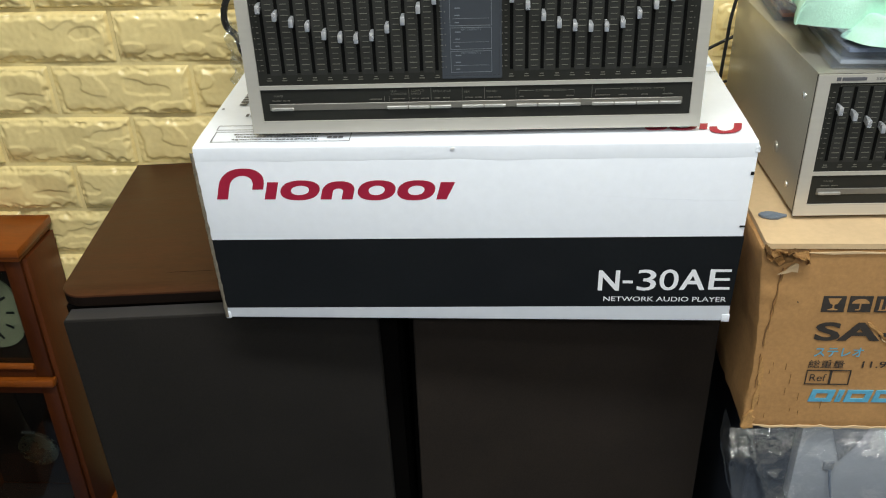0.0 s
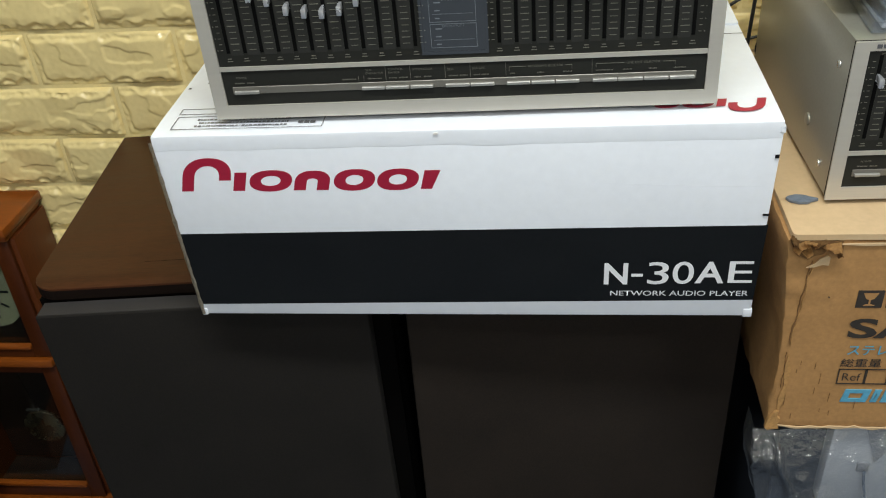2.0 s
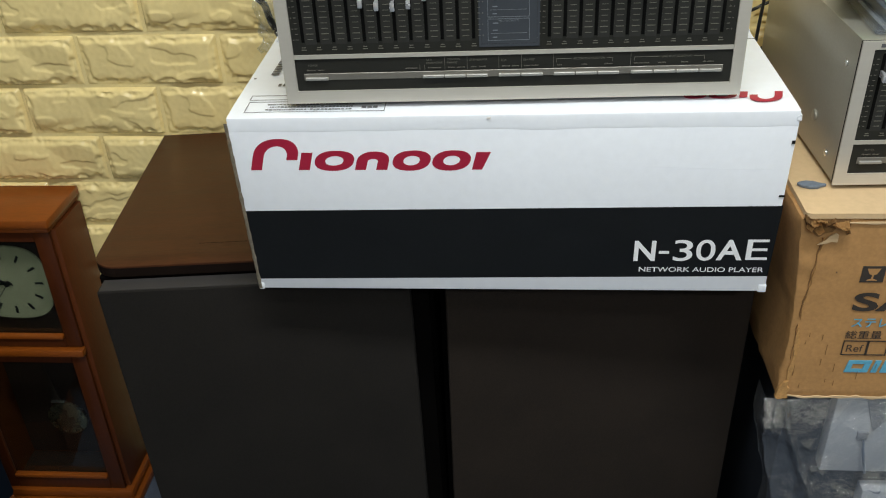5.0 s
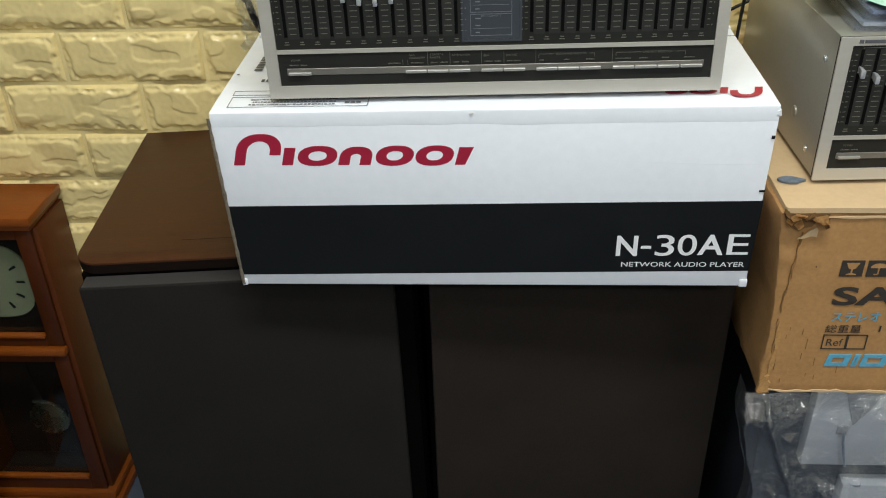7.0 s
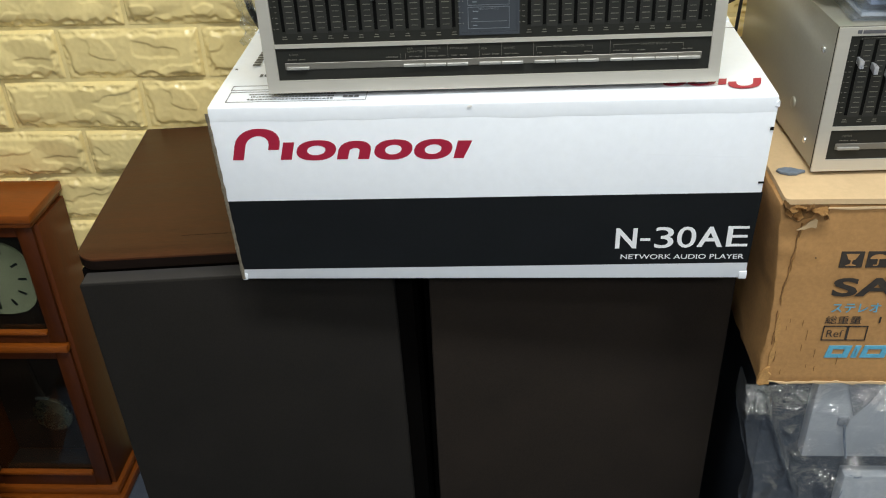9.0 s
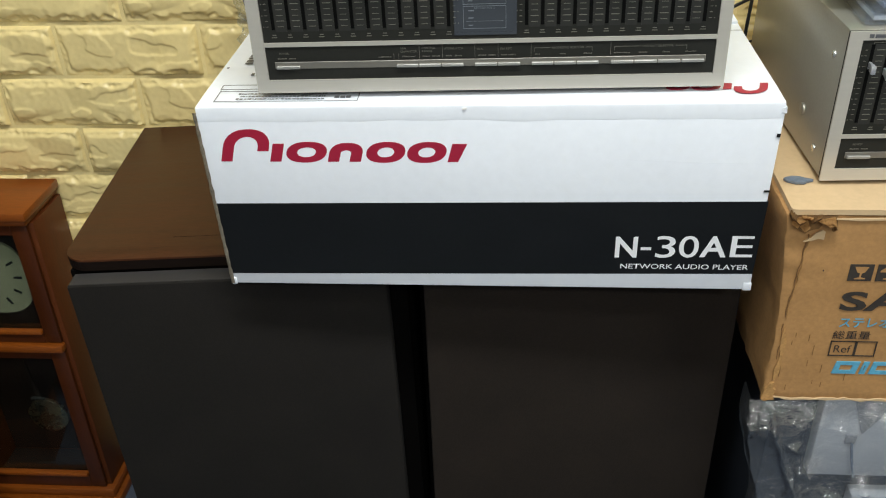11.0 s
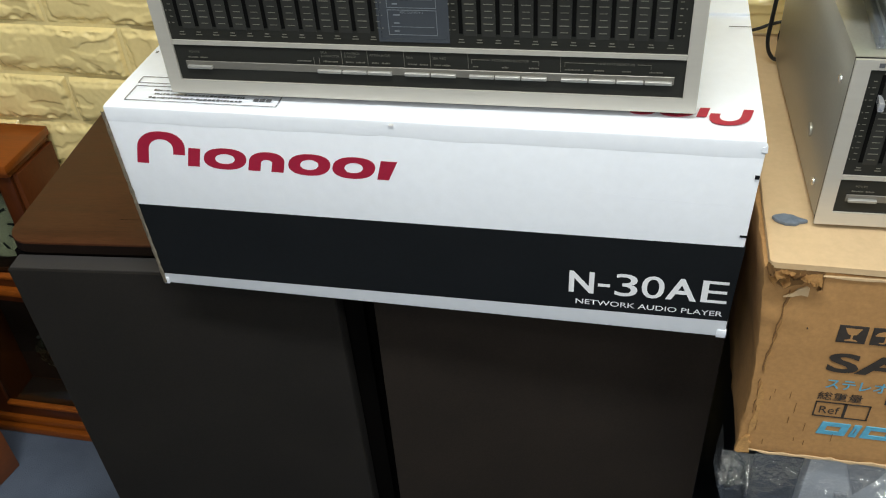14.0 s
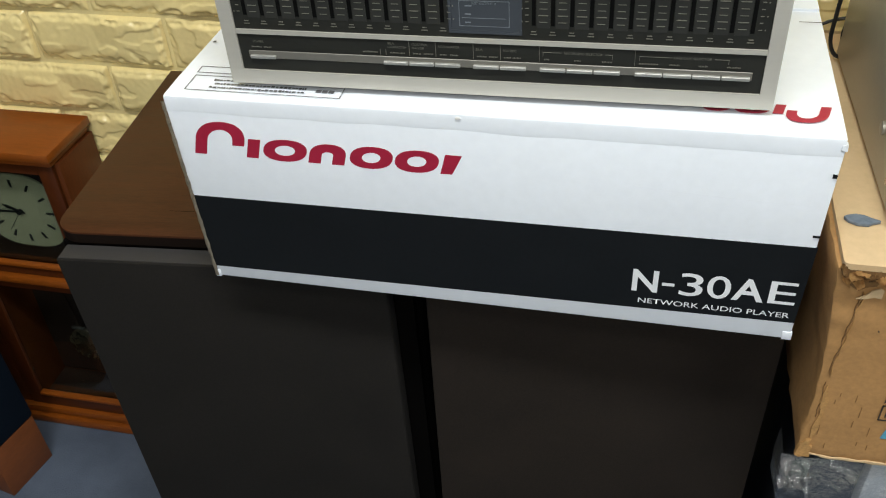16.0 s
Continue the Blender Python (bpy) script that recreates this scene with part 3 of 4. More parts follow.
def equaliser(m, left, right, label):
    """left, right: heights of the slider knobs over the lower edge, in millimetres."""
    eq = thing("equaliser", m, label, "equaliser", "graphic equalisers")
    part("case", block(0.0010, EW - 0.0010, 0.0042, ED, 0.001, EH - 0.0002, 0.0010), CASE_METAL, eq, "greyish painted metal case")
    # face plate with two windows, a dark gap behind it
    part("face_plate", band([(0, 0), (EW, 0), (EW, EH), (0, EH)], [(0.0118, 0.0125), (0.4182, 0.0125), (0.4182, 0.1405), (0.0118, 0.1405)], -0.002, 0.0002), SILVER, eq, "pale brushed aluminium front", smooth=None)
    part("divider_bar", block(0.0119, 0.4181, -0.0019, 0.0002, 0.0446, 0.0484), SILVER, eq, smooth=None)
    part("plate_gap", block(0.0008, EW - 0.0008, 0.0004, 0.0044, 0.0008, EH - 0.0010), SLOT, eq, "dark gap behind the front", smooth=None)
    part("slider_panel", block(0.0119, 0.4181, -0.0004, 0.0002, 0.0485, 0.1404), PANEL, eq, "dark slider panel", smooth=None)
    part("button_panel", block(0.0119, 0.4181, -0.0004, 0.0002, 0.0126, 0.0445), PANEL, eq, "dark button panel", smooth=None)
    zlo, zhi = 0.0605, 0.1362
    for xs, heights, words in ((LX, left, "LEFT CHANNEL"), (RX, right, "RIGHT CHANNEL")):
        pitch = xs[1] - xs[0]
        for x, h in zip(xs, heights):
            part("slot", block(x - 0.0015, x + 0.0015, -0.0008, -0.0003, zlo, zhi), SLOT, eq, smooth=None)
            z = h / 1000.0
            # a stem in the slot and a slanted cap that widens towards the front
            bm = block(x - 0.0011, x + 0.0011, -0.0060, 0.0, z - 0.0030, z + 0.0030)
            cap = block(x - 0.0021, x + 0.0021, -0.0125, -0.0045, z - 0.0036, z + 0.0036, 0.0006, 2)
            for v in cap.verts:
                if v.co.y < -0.009:
                    v.co.z += -0.0010 if v.co.z > z else -0.0012
                else:
                    v.co.x = x + 0.72 * (v.co.x - x)
            part("slider_knob", join(bm, cap), KNOB, eq, "bright metal slider knob")
        # strips with scale lines between the slots
        edges = [xs[0] - pitch] + list(xs)
        bm_t = None
        for n, x in enumerate(edges):
            c = x + pitch / 2
            if 0 < n < 12:
                part("scale_strip", block(c - pitch / 2 + 0.0021, c + pitch / 2 - 0.0021, -0.0007, -0.0003, zlo - 0.002, zhi), STRIP, eq, smooth=None)
            for k in range(14):
                z = zlo + 0.0028 + k * 0.0052
                wide = 0.0036 if k % 3 == 1 else 0.0029
                if n in (0, 12):
                    wide = 0.0012
                    c = edges[0] + pitch * 0.64 if n == 0 else xs[-1] + pitch * 0.36
                bm_t = block(c - wide, c + wide, -0.0013, -0.0009, z, z + (0.0006 if k % 3 == 1 else 0.0004), bm=bm_t)
                if n in (0, 12) and k % 2 == 0:
                    far = -0.0034 if n == 0 else 0.0034
                    bm_t = block(c + far - 0.0004, c + far + 0.0004, -0.0013, -0.0009, z - 0.0003, z + 0.0006, bm=bm_t)
        tagged(part("scale_print", bm_t, TICK, eq, smooth=None), kind="stuff")
        bars([(x - 0.0024 + d * 0.3, x + 0.0024 - d * 0.3, 0.0530 + d, 0.0537 + d) for x in xs for d in (0, 0.0022)], -0.0006, TICK, "frequency_print", eq)
        mid = (xs[0] + xs[-1]) / 2
        bars([(xs[0], mid - 0.024, 0.1378, 0.1381), (mid + 0.024, xs[-1], 0.1378, 0.1381), (xs[0], xs[0] + 0.0003, 0.1366, 0.1380), (xs[-1] - 0.0003, xs[-1], 0.1366, 0.1380)], -0.0006, TICK, "channel_line", eq)
        lettering("channel_lettering", words, mid - 0.022, mid + 0.022, 0.1370, 0.1388, -0.0009, TICK, eq)
    # display window in a shallow bezel
    part("display_bezel", band([(0.1862, 0.0522), (0.2418, 0.0522), (0.2418, 0.1395), (0.1862, 0.1395)], [(0.1885, 0.0550), (0.2395, 0.0550), (0.2395, 0.1380), (0.1885, 0.1380)], -0.0012, -0.0003), GLASS_DARK, eq, "raised dark bezel", smooth=None)
    disp = part("display", block(0.1886, 0.2394, -0.0006, 0.001, 0.0551, 0.1379), GLASS_DARK, eq, "smoked glass display window", smooth=None)
    specs = []
    for z0, z1 in ((0.0580, 0.0785), (0.0800, 0.1005), (0.1020, 0.1345)):
        specs += [(0.1945, 0.2325, z0, z0 + 0.0004), (0.1945, 0.2325, z1 - 0.0004, z1), (0.1945, 0.1949, z0, z1), (0.2321, 0.2325, z0, z1), (0.1970, 0.2300, z0 + 0.0066, z0 + 0.0069)]
        for k in range(3):
            specs.append((0.1990, 0.2030 + 0.0006 * k, z0 + 0.0027 + 0.0066 * k, z0 + 0.0036 + 0.0066 * k))
    bars(specs, -0.0007, DISPLAY_LINE, "display_print", disp, 0.0002)
    lettering("display_lettering", "REC OUTPUT 2", 0.2045, 0.2225, 0.0758, 0.0775, -0.0011, DISPLAY_LINE, disp)
    lettering("display_lettering", "REC OUTPUT 1", 0.2045, 0.2225, 0.0978, 0.0995, -0.0011, DISPLAY_LINE, disp)
    # button row
    part("button_rail", block(0.0192, 0.4105, -0.0012, 0.001, 0.0232, 0.0298, 0.0003, 1), RAIL, eq, "pale metal rail")
    for x0, x1, n in ((0.0205, 0.0430, 1), (0.1320, 0.1940, 3), (0.2035, 0.2455, 2), (0.2550, 0.3160, 3), (0.3260, 0.4095, 4)):
        w = (x1 - x0) / n
        for k in range(n):
            part("push_button", block(x0 + w * k + 0.0005, x0 + w * (k + 1) - 0.0005, -0.0036, 0.0, 0.0238, 0.0264, 0.0003, 1), BUTTON, eq, "flat bright push button")
    zt = 0.0370
    for words, x0, x1, z in (("POWER", 0.0245, 0.0335, zt), ("SEA", 0.1365, 0.1420, zt + 0.0030), ("CHARACTER", 0.1365, 0.1515, zt), ("CONTROL", 0.1560, 0.1685, zt + 0.0030), ("RANGE", 0.1560, 0.1655, zt), ("ATTENUATOR", 0.1765, 0.1935, zt + 0.0020), ("SEA", 0.2060, 0.2115, zt + 0.001), ("SEA REC", 0.2270, 0.2375, zt + 0.001), ("RECORDING SELECTOR", 0.2735, 0.3020, zt + 0.0010), ("LINE OUT SELECTOR", 0.3540, 0.3810, zt + 0.0010)):
        lettering("panel_lettering", words, x0, x1, z, z + 0.0019, -0.0008, TICK, eq)
    specs = [(x, x + 0.0003, 0.0310, 0.0440) for x in (0.1535, 0.1745, 0.2040, 0.2250, 0.2547, 0.3257)]
    specs += [(0.1300, 0.1303, 0.031, 0.036), (0.1345, 0.1348, 0.031, 0.036)]
    for x0, a, b, x1 in ((0.2575, 0.2715, 0.3040, 0.3095), (0.3290, 0.3520, 0.3830, 0.3930)):
        specs += [(x0, a, 0.0388, 0.0391), (b, x1, 0.0388, 0.0391), (x0, x0 + 0.0003, 0.0355, 0.0391), (x1 - 0.0003, x1, 0.0355, 0.0391)]
    small = random.Random(2)
    for x0, x1 in ((0.0225, 0.031), (0.033, 0.0395), (0.138, 0.149), (0.1565, 0.1625), (0.165, 0.172), (0.1780, 0.183), (0.186, 0.192), (0.2070, 0.2145), (0.2165, 0.2225), (0.2280, 0.2330), (0.2345, 0.2405), (0.2585, 0.2625), (0.281, 0.286), (0.302, 0.309), (0.3290, 0.343), (0.351, 0.358), (0.372, 0.378), (0.392, 0.401), (0.116, 0.128)):
        x = x0
        while x < x1:
            specs.append((x, x + 0.0007, 0.0326, 0.0333 + 0.0005 * small.random()))
            x += 0.0011
    bars(specs, -0.0006, TICK, "panel_print", eq)

    # upper edge: maker's mark as a plain bar, then the readable words
    bars([(0.0165, 0.0205, 0.1428, 0.1462), (0.0215, 0.0440, 0.1428, 0.1460)], -0.0021, INK_GREY, "maker_mark", eq)
    lettering("type_lettering", "SEA-70", 0.0530, 0.0710, 0.1432, 0.1456, -0.0024, INK_GREY, eq)
    lettering("type_lettering", "S.E.A. GRAPHIC EQUALIZER", 0.0790, 0.1520, 0.1432, 0.1456, -0.0024, INK_GREY, eq)
    for fx, fy in ((0.05, 0.045), (EW - 0.05, 0.045), (0.05, ED - 0.04), (EW - 0.05, ED - 0.04)):
        bm = disc(0, 0, 0.011, -0.003, 0.0055, 20)
        bm.transform(Matrix.Translation((fx, fy, 0)) @ Matrix.Rotation(radians(90), 4, "X"))
        part("foot", bm, RUBBER, eq, "black rubber foot")
    for sy, sz, r in ((0.026, 0.118, 0.0036), (0.030, 0.020, 0.0036), (0.078, 0.040, 0.0062)):
        for sx in (0.0010, EW - 0.0010):
            bm = disc(0, 0, r, -0.0018, 0.0018, 18, bevel=0.0005)
            bm.transform(Matrix.Translation((sx, sy, sz)) @ Matrix.Rotation(radians(90), 4, "Z"))
            part("case_screw", bm, CHROME if r < 0.005 else CASE_METAL, eq, "case screw")
    return eq


equaliser(pose(-0.2385, 0.8395, 0.8665, 0, -0.5, 0.7), [125, 118, 112, 108, 100, 97, 96, 98, 105, 112, 122, 130], [130, 123, 113, 106, 103, 102, 102, 105, 113, 121, 128, 133], "silver graphic equaliser with dark slider panel, on the carton")
equaliser(pose(0.2965, 0.853, 0.7685, 0, 0, 2.0), [117, 111, 104, 98, 94, 92, 92, 95, 101, 108, 114, 120], [120, 114, 107, 101, 97, 95, 95, 98, 104, 110, 117, 122], "silver graphic equaliser on a brown cardboard box")


# ---- brown cardboard box ----
CX, CY, CZ, CW, CD, CH = 0.2555, 0.803, 0.535, 0.52, 0.395, 0.2285
brown = thing("cardboard_box", pose(CX, CY, CZ), "worn brown cardboard box with torn corner and printed signs", "cardboard box")


def battered(x0, x1, y0, y1, z0, z1, n, amp, seed):
    bm = bmesh.new()
    bmesh.ops.create_cube(bm, size=1.0)
    for v in bm.verts:
        v.co = Vector(((x0 + x1) / 2 + v.co.x * (x1 - x0), (y0 + y1) / 2 + v.co.y * (y1 - y0), (z0 + z1) / 2 + v.co.z * (z1 - z0)))
    bmesh.ops.bevel(bm, geom=list(bm.edges), offset=0.004, segments=2, affect="EDGES", profile=0.5)
    bmesh.ops.subdivide_edges(bm, edges=[e for e in bm.edges if e.calc_length() > 0.05], cuts=n, use_grid_fill=True)
    for v in bm.verts:
        p = v.co * 16 + Vector((seed, 0, 0))
        front = 0.3 if v.co.y < y0 + 0.006 else 1.0
        v.co += Vector((noise.noise(p), front * noise.noise(p + Vector((9, 0, 0))), 0.4 * noise.noise(p + Vector((0, 9, 0))))) * amp
    return bm


crushed = battered(0.0, CW, 0.0, CD, -0.0045, CH - 0.004, 26, 0.0020, 3.0)
for v in crushed.verts:
    near = max(0.0, 1 - v.co.x / 0.045)
    v.co.x += 0.012 * near * min(1.0, 1.9 * (1 - v.co.z / CH)) + 0.0026 * near * noise.noise(v.co * 60)
    v.co.y += 0.0030 * near * noise.noise(v.co * 55 + Vector((3, 0, 0)))
    v.co.z += 0.0016 * noise.noise(v.co * 70) * (v.co.z < 0.004)
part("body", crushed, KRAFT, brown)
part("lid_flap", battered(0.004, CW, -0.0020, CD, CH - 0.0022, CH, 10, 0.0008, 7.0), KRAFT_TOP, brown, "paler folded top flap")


def scrap(x, y, z, w, h, yaw, tip, curl, seed):
    """A torn, curled tongue of board with a ragged rim, hanging from its upper edge."""
    bm = bmesh.new()
    nu, nv = 7, 6
    turn = Matrix.Translation((x, y, z)) @ Matrix.Rotation(radians(yaw), 4, "Y") @ Matrix.Rotation(radians(tip), 4, "X")
    g = []
    for k in range(nv + 1):
        v = k / nv
        row = []
        for n in range(nu + 1):
            u = n / nu - 0.5
            rag = 0.22 * noise.noise(Vector((u * 4, seed, v * 3))) + 0.30 * noise.noise(Vector((u * 9, seed * 2.0, 0))) * v
            a = curl * v
            drop = h * (math.sin(a) / curl) * (1 + rag)
            out = h * (1 - math.cos(a)) / curl + 0.0012 * noise.noise(Vector((u * 6, v * 6, seed)))
            row.append(bm.verts.new(turn @ Vector((w * u * (1 - 0.35 * v + rag * v), -out, -drop))))
        g.append(row)
    for k in range(nv):
        for n in range(nu):
            bm.faces.new((g[k][n], g[k][n + 1], g[k + 1][n + 1], g[k + 1][n]))
    bmesh.ops.solidify(bm, geom=list(bm.faces), thickness=0.0007)
    return bm


# burst corner: dark torn patch painting the hollow's shade, pale curled tongues in front
bm = prism([(0.002, CH - 0.003), (0.006, CH - 0.012), (0.011, CH - 0.019), (0.020, CH - 0.025), (0.025, CH - 0.021), (0.032, CH - 0.019), (0.036, CH - 0.012), (0.045, CH - 0.010), (0.047, CH - 0.006), (0.030, CH - 0.004), (0.015, CH - 0.002)], -0.0016, 0.0)
part("torn_hollow", bm, KRAFT_TORN, brown, "torn hollow at the corner, its shade painted dark", smooth=None)
TONGUES = [(0.007, -0.001, CH - 0.001, 0.009, 0.012, 25, -20, 1.6), (0.013, -0.002, CH - 0.006, 0.011, 0.010, -20, -25, 1.9), (0.019, -0.003, CH - 0.005, 0.012, 0.008, 12, -40, 2.1),
           (0.026, -0.003, CH - 0.006, 0.013, 0.010, -35, -35, 2.2), (0.033, -0.003, CH - 0.007, 0.011, 0.009, 30, -30, 1.7), (0.040, -0.002, CH - 0.007, 0.010, 0.012, -12, -25, 1.5),
           (0.045, -0.001, CH - 0.009, 0.006, 0.013, 8, -18, 1.3), (0.010, -0.002, CH - 0.012, 0.010, 0.010, 40, -25, 1.8), (0.017, -0.002, CH - 0.014, 0.009, 0.009, -40, -20, 1.6)]
for n, spec in enumerate(TONGUES):
    part("torn_tongue", scrap(*spec, 3.7 + 1.9 * n), KRAFT_SCRAP if n % 3 else KRAFT_TORN, brown, "curled tongue of torn board", smooth=50)
part("peeled_chip", prism([(0.020, CH - 0.0335), (0.027, CH - 0.0285), (0.030, CH - 0.0240), (0.036, CH - 0.0205), (0.0385, CH - 0.0225), (0.0385, CH - 0.0310), (0.033, CH - 0.0300), (0.027, CH - 0.0325)], -0.0022, -0.0008), KRAFT_TOP, brown, "pale peeled chip of paper", smooth=None)
part("frayed_foot", prism([(0.0105, -0.0030), (0.014, -0.0058), (0.019, -0.0042), (0.0245, -0.0040), (0.0225, 0.003), (0.0245, 0.010), (0.0210, 0.013), (0.0215, 0.021), (0.0170, 0.018), (0.0125, 0.010)], -0.0030, 0.002, bevel=0.0006), KRAFT_SCRAP, brown, "frayed pale lower corner", smooth=None)


def ragged(p, q, width, step, seed):
    """A ragged strip on the front from p to q."""
    rnd = random.Random(seed)
    n = max(4, int((Vector(q) - Vector(p)).length / step))
    d = (Vector(q) - Vector(p)) / n
    nrm = Vector((-d.y, d.x)).normalized()
    one, two = [], []
    for k in range(n + 1):
        c = Vector(p) + d * k + nrm * 0.0030 * noise.noise(Vector((seed, k * 0.35, 0)))
        h = 0.5 * width * (0.35 + 1.0 * rnd.random()) * (0.15 if k in (0, n) else 1)
        one.append((c + nrm * h)[:])
        two.append((c - nrm * h * rnd.random())[:])
    return one + two[::-1]


part("edge_crack", prism(ragged((0.0240, CH - 0.026), (0.0180, 0.105), 0.0013, 0.004, 2), -0.0016, 0.0), KRAFT_TORN, brown, "dark crack along the worn edge", smooth=None)
part("crack_lip", prism(ragged((0.0255, CH - 0.026), (0.0195, 0.103), 0.0013, 0.005, 5), -0.0014, 0.0), KRAFT_SCRAP, brown, "pale torn lip of the crack", smooth=None)
part("edge_crack", prism(ragged((0.0185, 0.096), (0.0190, 0.050), 0.0007, 0.005, 9), -0.0016, 0.0), KRAFT_TORN, brown, "dark crack along the worn edge", smooth=None)
part("worn_edge", prism(ragged((0.0205, 0.092), (0.0215, 0.018), 0.0070, 0.018, 14), -0.0013, 0.0), KRAFT_SCRAP, brown, "pale rubbed lower corner edge", smooth=None)
part("worn_foot", prism(ragged((0.018, -0.0028), (0.40, -0.0028), 0.0036, 0.006, 6), -0.0014, 0.0), KRAFT_TOP, brown, "pale frayed lower edge", smooth=None)
part("flap_seam", prism(ragged((0.012, CH - 0.0044), (CW - 0.004, CH - 0.0044), 0.0036, 0.016, 7), -0.0014, 0.0), KRAFT_TORN, brown, "dark seam under the top flap", smooth=None)
part("flap_lip", prism(ragged((0.046, CH - 0.0088), (CW - 0.004, CH - 0.0092), 0.0040, 0.022, 3), -0.0021, 0.0), KRAFT_TOP, brown, "pale bent lip of the front board", smooth=None)
part("dark_speck", disc(0.0452, 0.1615, 0.0006, -0.0013, 0.0, 8), INK_BROWN, brown)
rnd_line = random.Random(8)
lines = []
for k in range(12):
    x0, z0 = 0.016 + 0.075 * rnd_line.random(), 0.008 + 0.075 * rnd_line.random()
    lines.append((x0, x0 + 0.0005, z0, z0 + 0.004 + 0.010 * rnd_line.random()))
bars(lines, -0.0009, KRAFT_TORN, "scratches", brown)
# handling signs: dark squares with pale figures
for k in range(3):
    x = 0.0695 + 0.0262 * k
    sign = part("handling_sign", prism([(x, 0.1500), (x + 0.0225, 0.1500), (x + 0.0225, 0.1690), (x, 0.1690)], -0.0011, 0.0), INK_BROWN, brown, "dark square handling sign", smooth=None)
    cx = x + 0.0112
    if k == 0:
        bm = prism([(cx - 0.0065, 0.1665), (cx + 0.0065, 0.1665), (cx + 0.0035, 0.1600), (cx + 0.0008, 0.1590), (cx + 0.0008, 0.1545), (cx + 0.005, 0.1530), (cx + 0.005, 0.1522), (cx - 0.005, 0.1522), (cx - 0.005, 0.1530), (cx - 0.0008, 0.1545), (cx - 0.0008, 0.1590), (cx - 0.0035, 0.1600)], -0.0013, -0.0010)
    elif k == 1:
        bm = prism(oval(cx, 0.1605, 0.0085, 0.0055, 14, 2, 180, 0), -0.0013, -0.0010)
        bm = block(cx - 0.0007, cx + 0.0007, -0.0013, -0.0010, 0.1530, 0.1606, bm=bm)
        bm = block(cx - 0.004, cx, -0.0013, -0.0010, 0.1522, 0.1534, bm=bm)
    else:
        bm = block(cx - 0.008, cx + 0.008, -0.0013, -0.0010, 0.1520, 0.1532)
        for d in (-0.006, 0.0, 0.006):
            bm = block(cx + d - 0.0012, cx + d + 0.0012, -0.0013, -0.0010, 0.1532, 0.1655, bm=bm)
    part("sign_figure", bm, KRAFT, sign, smooth=None)
lettering("box_lettering", "SA-8", 0.0685, 0.1790, 0.1140, 0.1375, -0.0012, INK_BROWN, brown, bold=0.03)
lettering("box_lettering", "ステレオ", 0.0725, 0.1220, 0.0935, 0.1055, -0.0012, INK_BLUE, brown, bold=0.012)
lettering("box_lettering", "総重量", 0.0690, 0.1060, 0.0785, 0.0890, -0.0012, INK_BROWN, brown, bold=0.008)
lettering("box_lettering", "11.9kg", 0.1240, 0.1640, 0.0770, 0.0880, -0.0012, INK_BROWN, brown, bold=0.008)
lettering("box_lettering", "Ref", 0.0735, 0.0905, 0.0610, 0.0705, -0.0012, INK_BROWN, brown)
fr = []
for x0, x1 in ((0.0690, 0.0945), (0.0945, 0.1150)):
    fr += [(x0, x1, 0.0565, 0.0577), (x0, x1, 0.0748, 0.0760), (x0, x0 + 0.0012, 0.0565, 0.0760), (x1 - 0.0012, x1, 0.0565, 0.0760)]
bars(fr, -0.0009, INK_BROWN, "printed_frame", brown)
MARKS = (0.024, 0.006, 0.026, 0.025, 0.022, 0.022, 0.024)
for k, w in enumerate(MARKS):
    x, t = 0.0770 + sum(MARKS[:k]) + 0.0035 * k, min(0.0055, w * 0.35)
    part("mark_block", band([(x, 0.0330), (x + w, 0.0330), (x + w + 0.003, 0.0490), (x + 0.003, 0.0490)], [(x + t + 0.001, 0.0375), (x + w - t, 0.0375), (x + w - t + 0.0015, 0.0445), (x + t + 0.002, 0.0445)], -0.0012, 0.0), INK_BLUE, brown, "blue printed plain block", smooth=None)
lettering("box_lettering", "N", 0.1500, 0.1585, 0.1540, 0.1635, -0.0012, INK_BROWN, brown)
bars([(0.1480, 0.1700, 0.1503, 0.1512)], -0.0009, INK_BROWN, "sign_line", brown)
part("surface_tear", prism(ragged((0.1190, 0.1375), (0.1370, 0.1190), 0.0042, 0.003, 21), -0.0016, 0.0), KRAFT_SCRAP, brown, "pale strip torn from the printed surface", smooth=None)
part("surface_tear", prism(ragged((0.1340, 0.1225), (0.1690, 0.0900), 0.0026, 0.003, 27), -0.0018, 0.0), KRAFT_TORN, brown, "long dark diagonal surface tear", smooth=None)
part("surface_tear", prism(ragged((0.1360, 0.1190), (0.1640, 0.0915), 0.0018, 0.003, 31), -0.0020, 0.0), KRAFT_TOP, brown, "pale lip of the diagonal tear", smooth=None)

# small grey-blue flake on the box
solid("flake", prism([(-0.013, -0.004), (-0.010, -0.006), (-0.003, -0.0075), (0.004, -0.0055), (0.008, -0.002), (0.014, 0.0015), (0.0145, 0.003), (0.008, 0.0045), (0.004, 0.007), (-0.004, 0.006), (-0.011, 0.001)], -0.0018, 0.0012, bevel=0.0005), FLAKE, "small slate-blue flake lying on the cardboard box", "flake", pose(0.2785, 0.8575, 0.7658, 90, 0, 8))


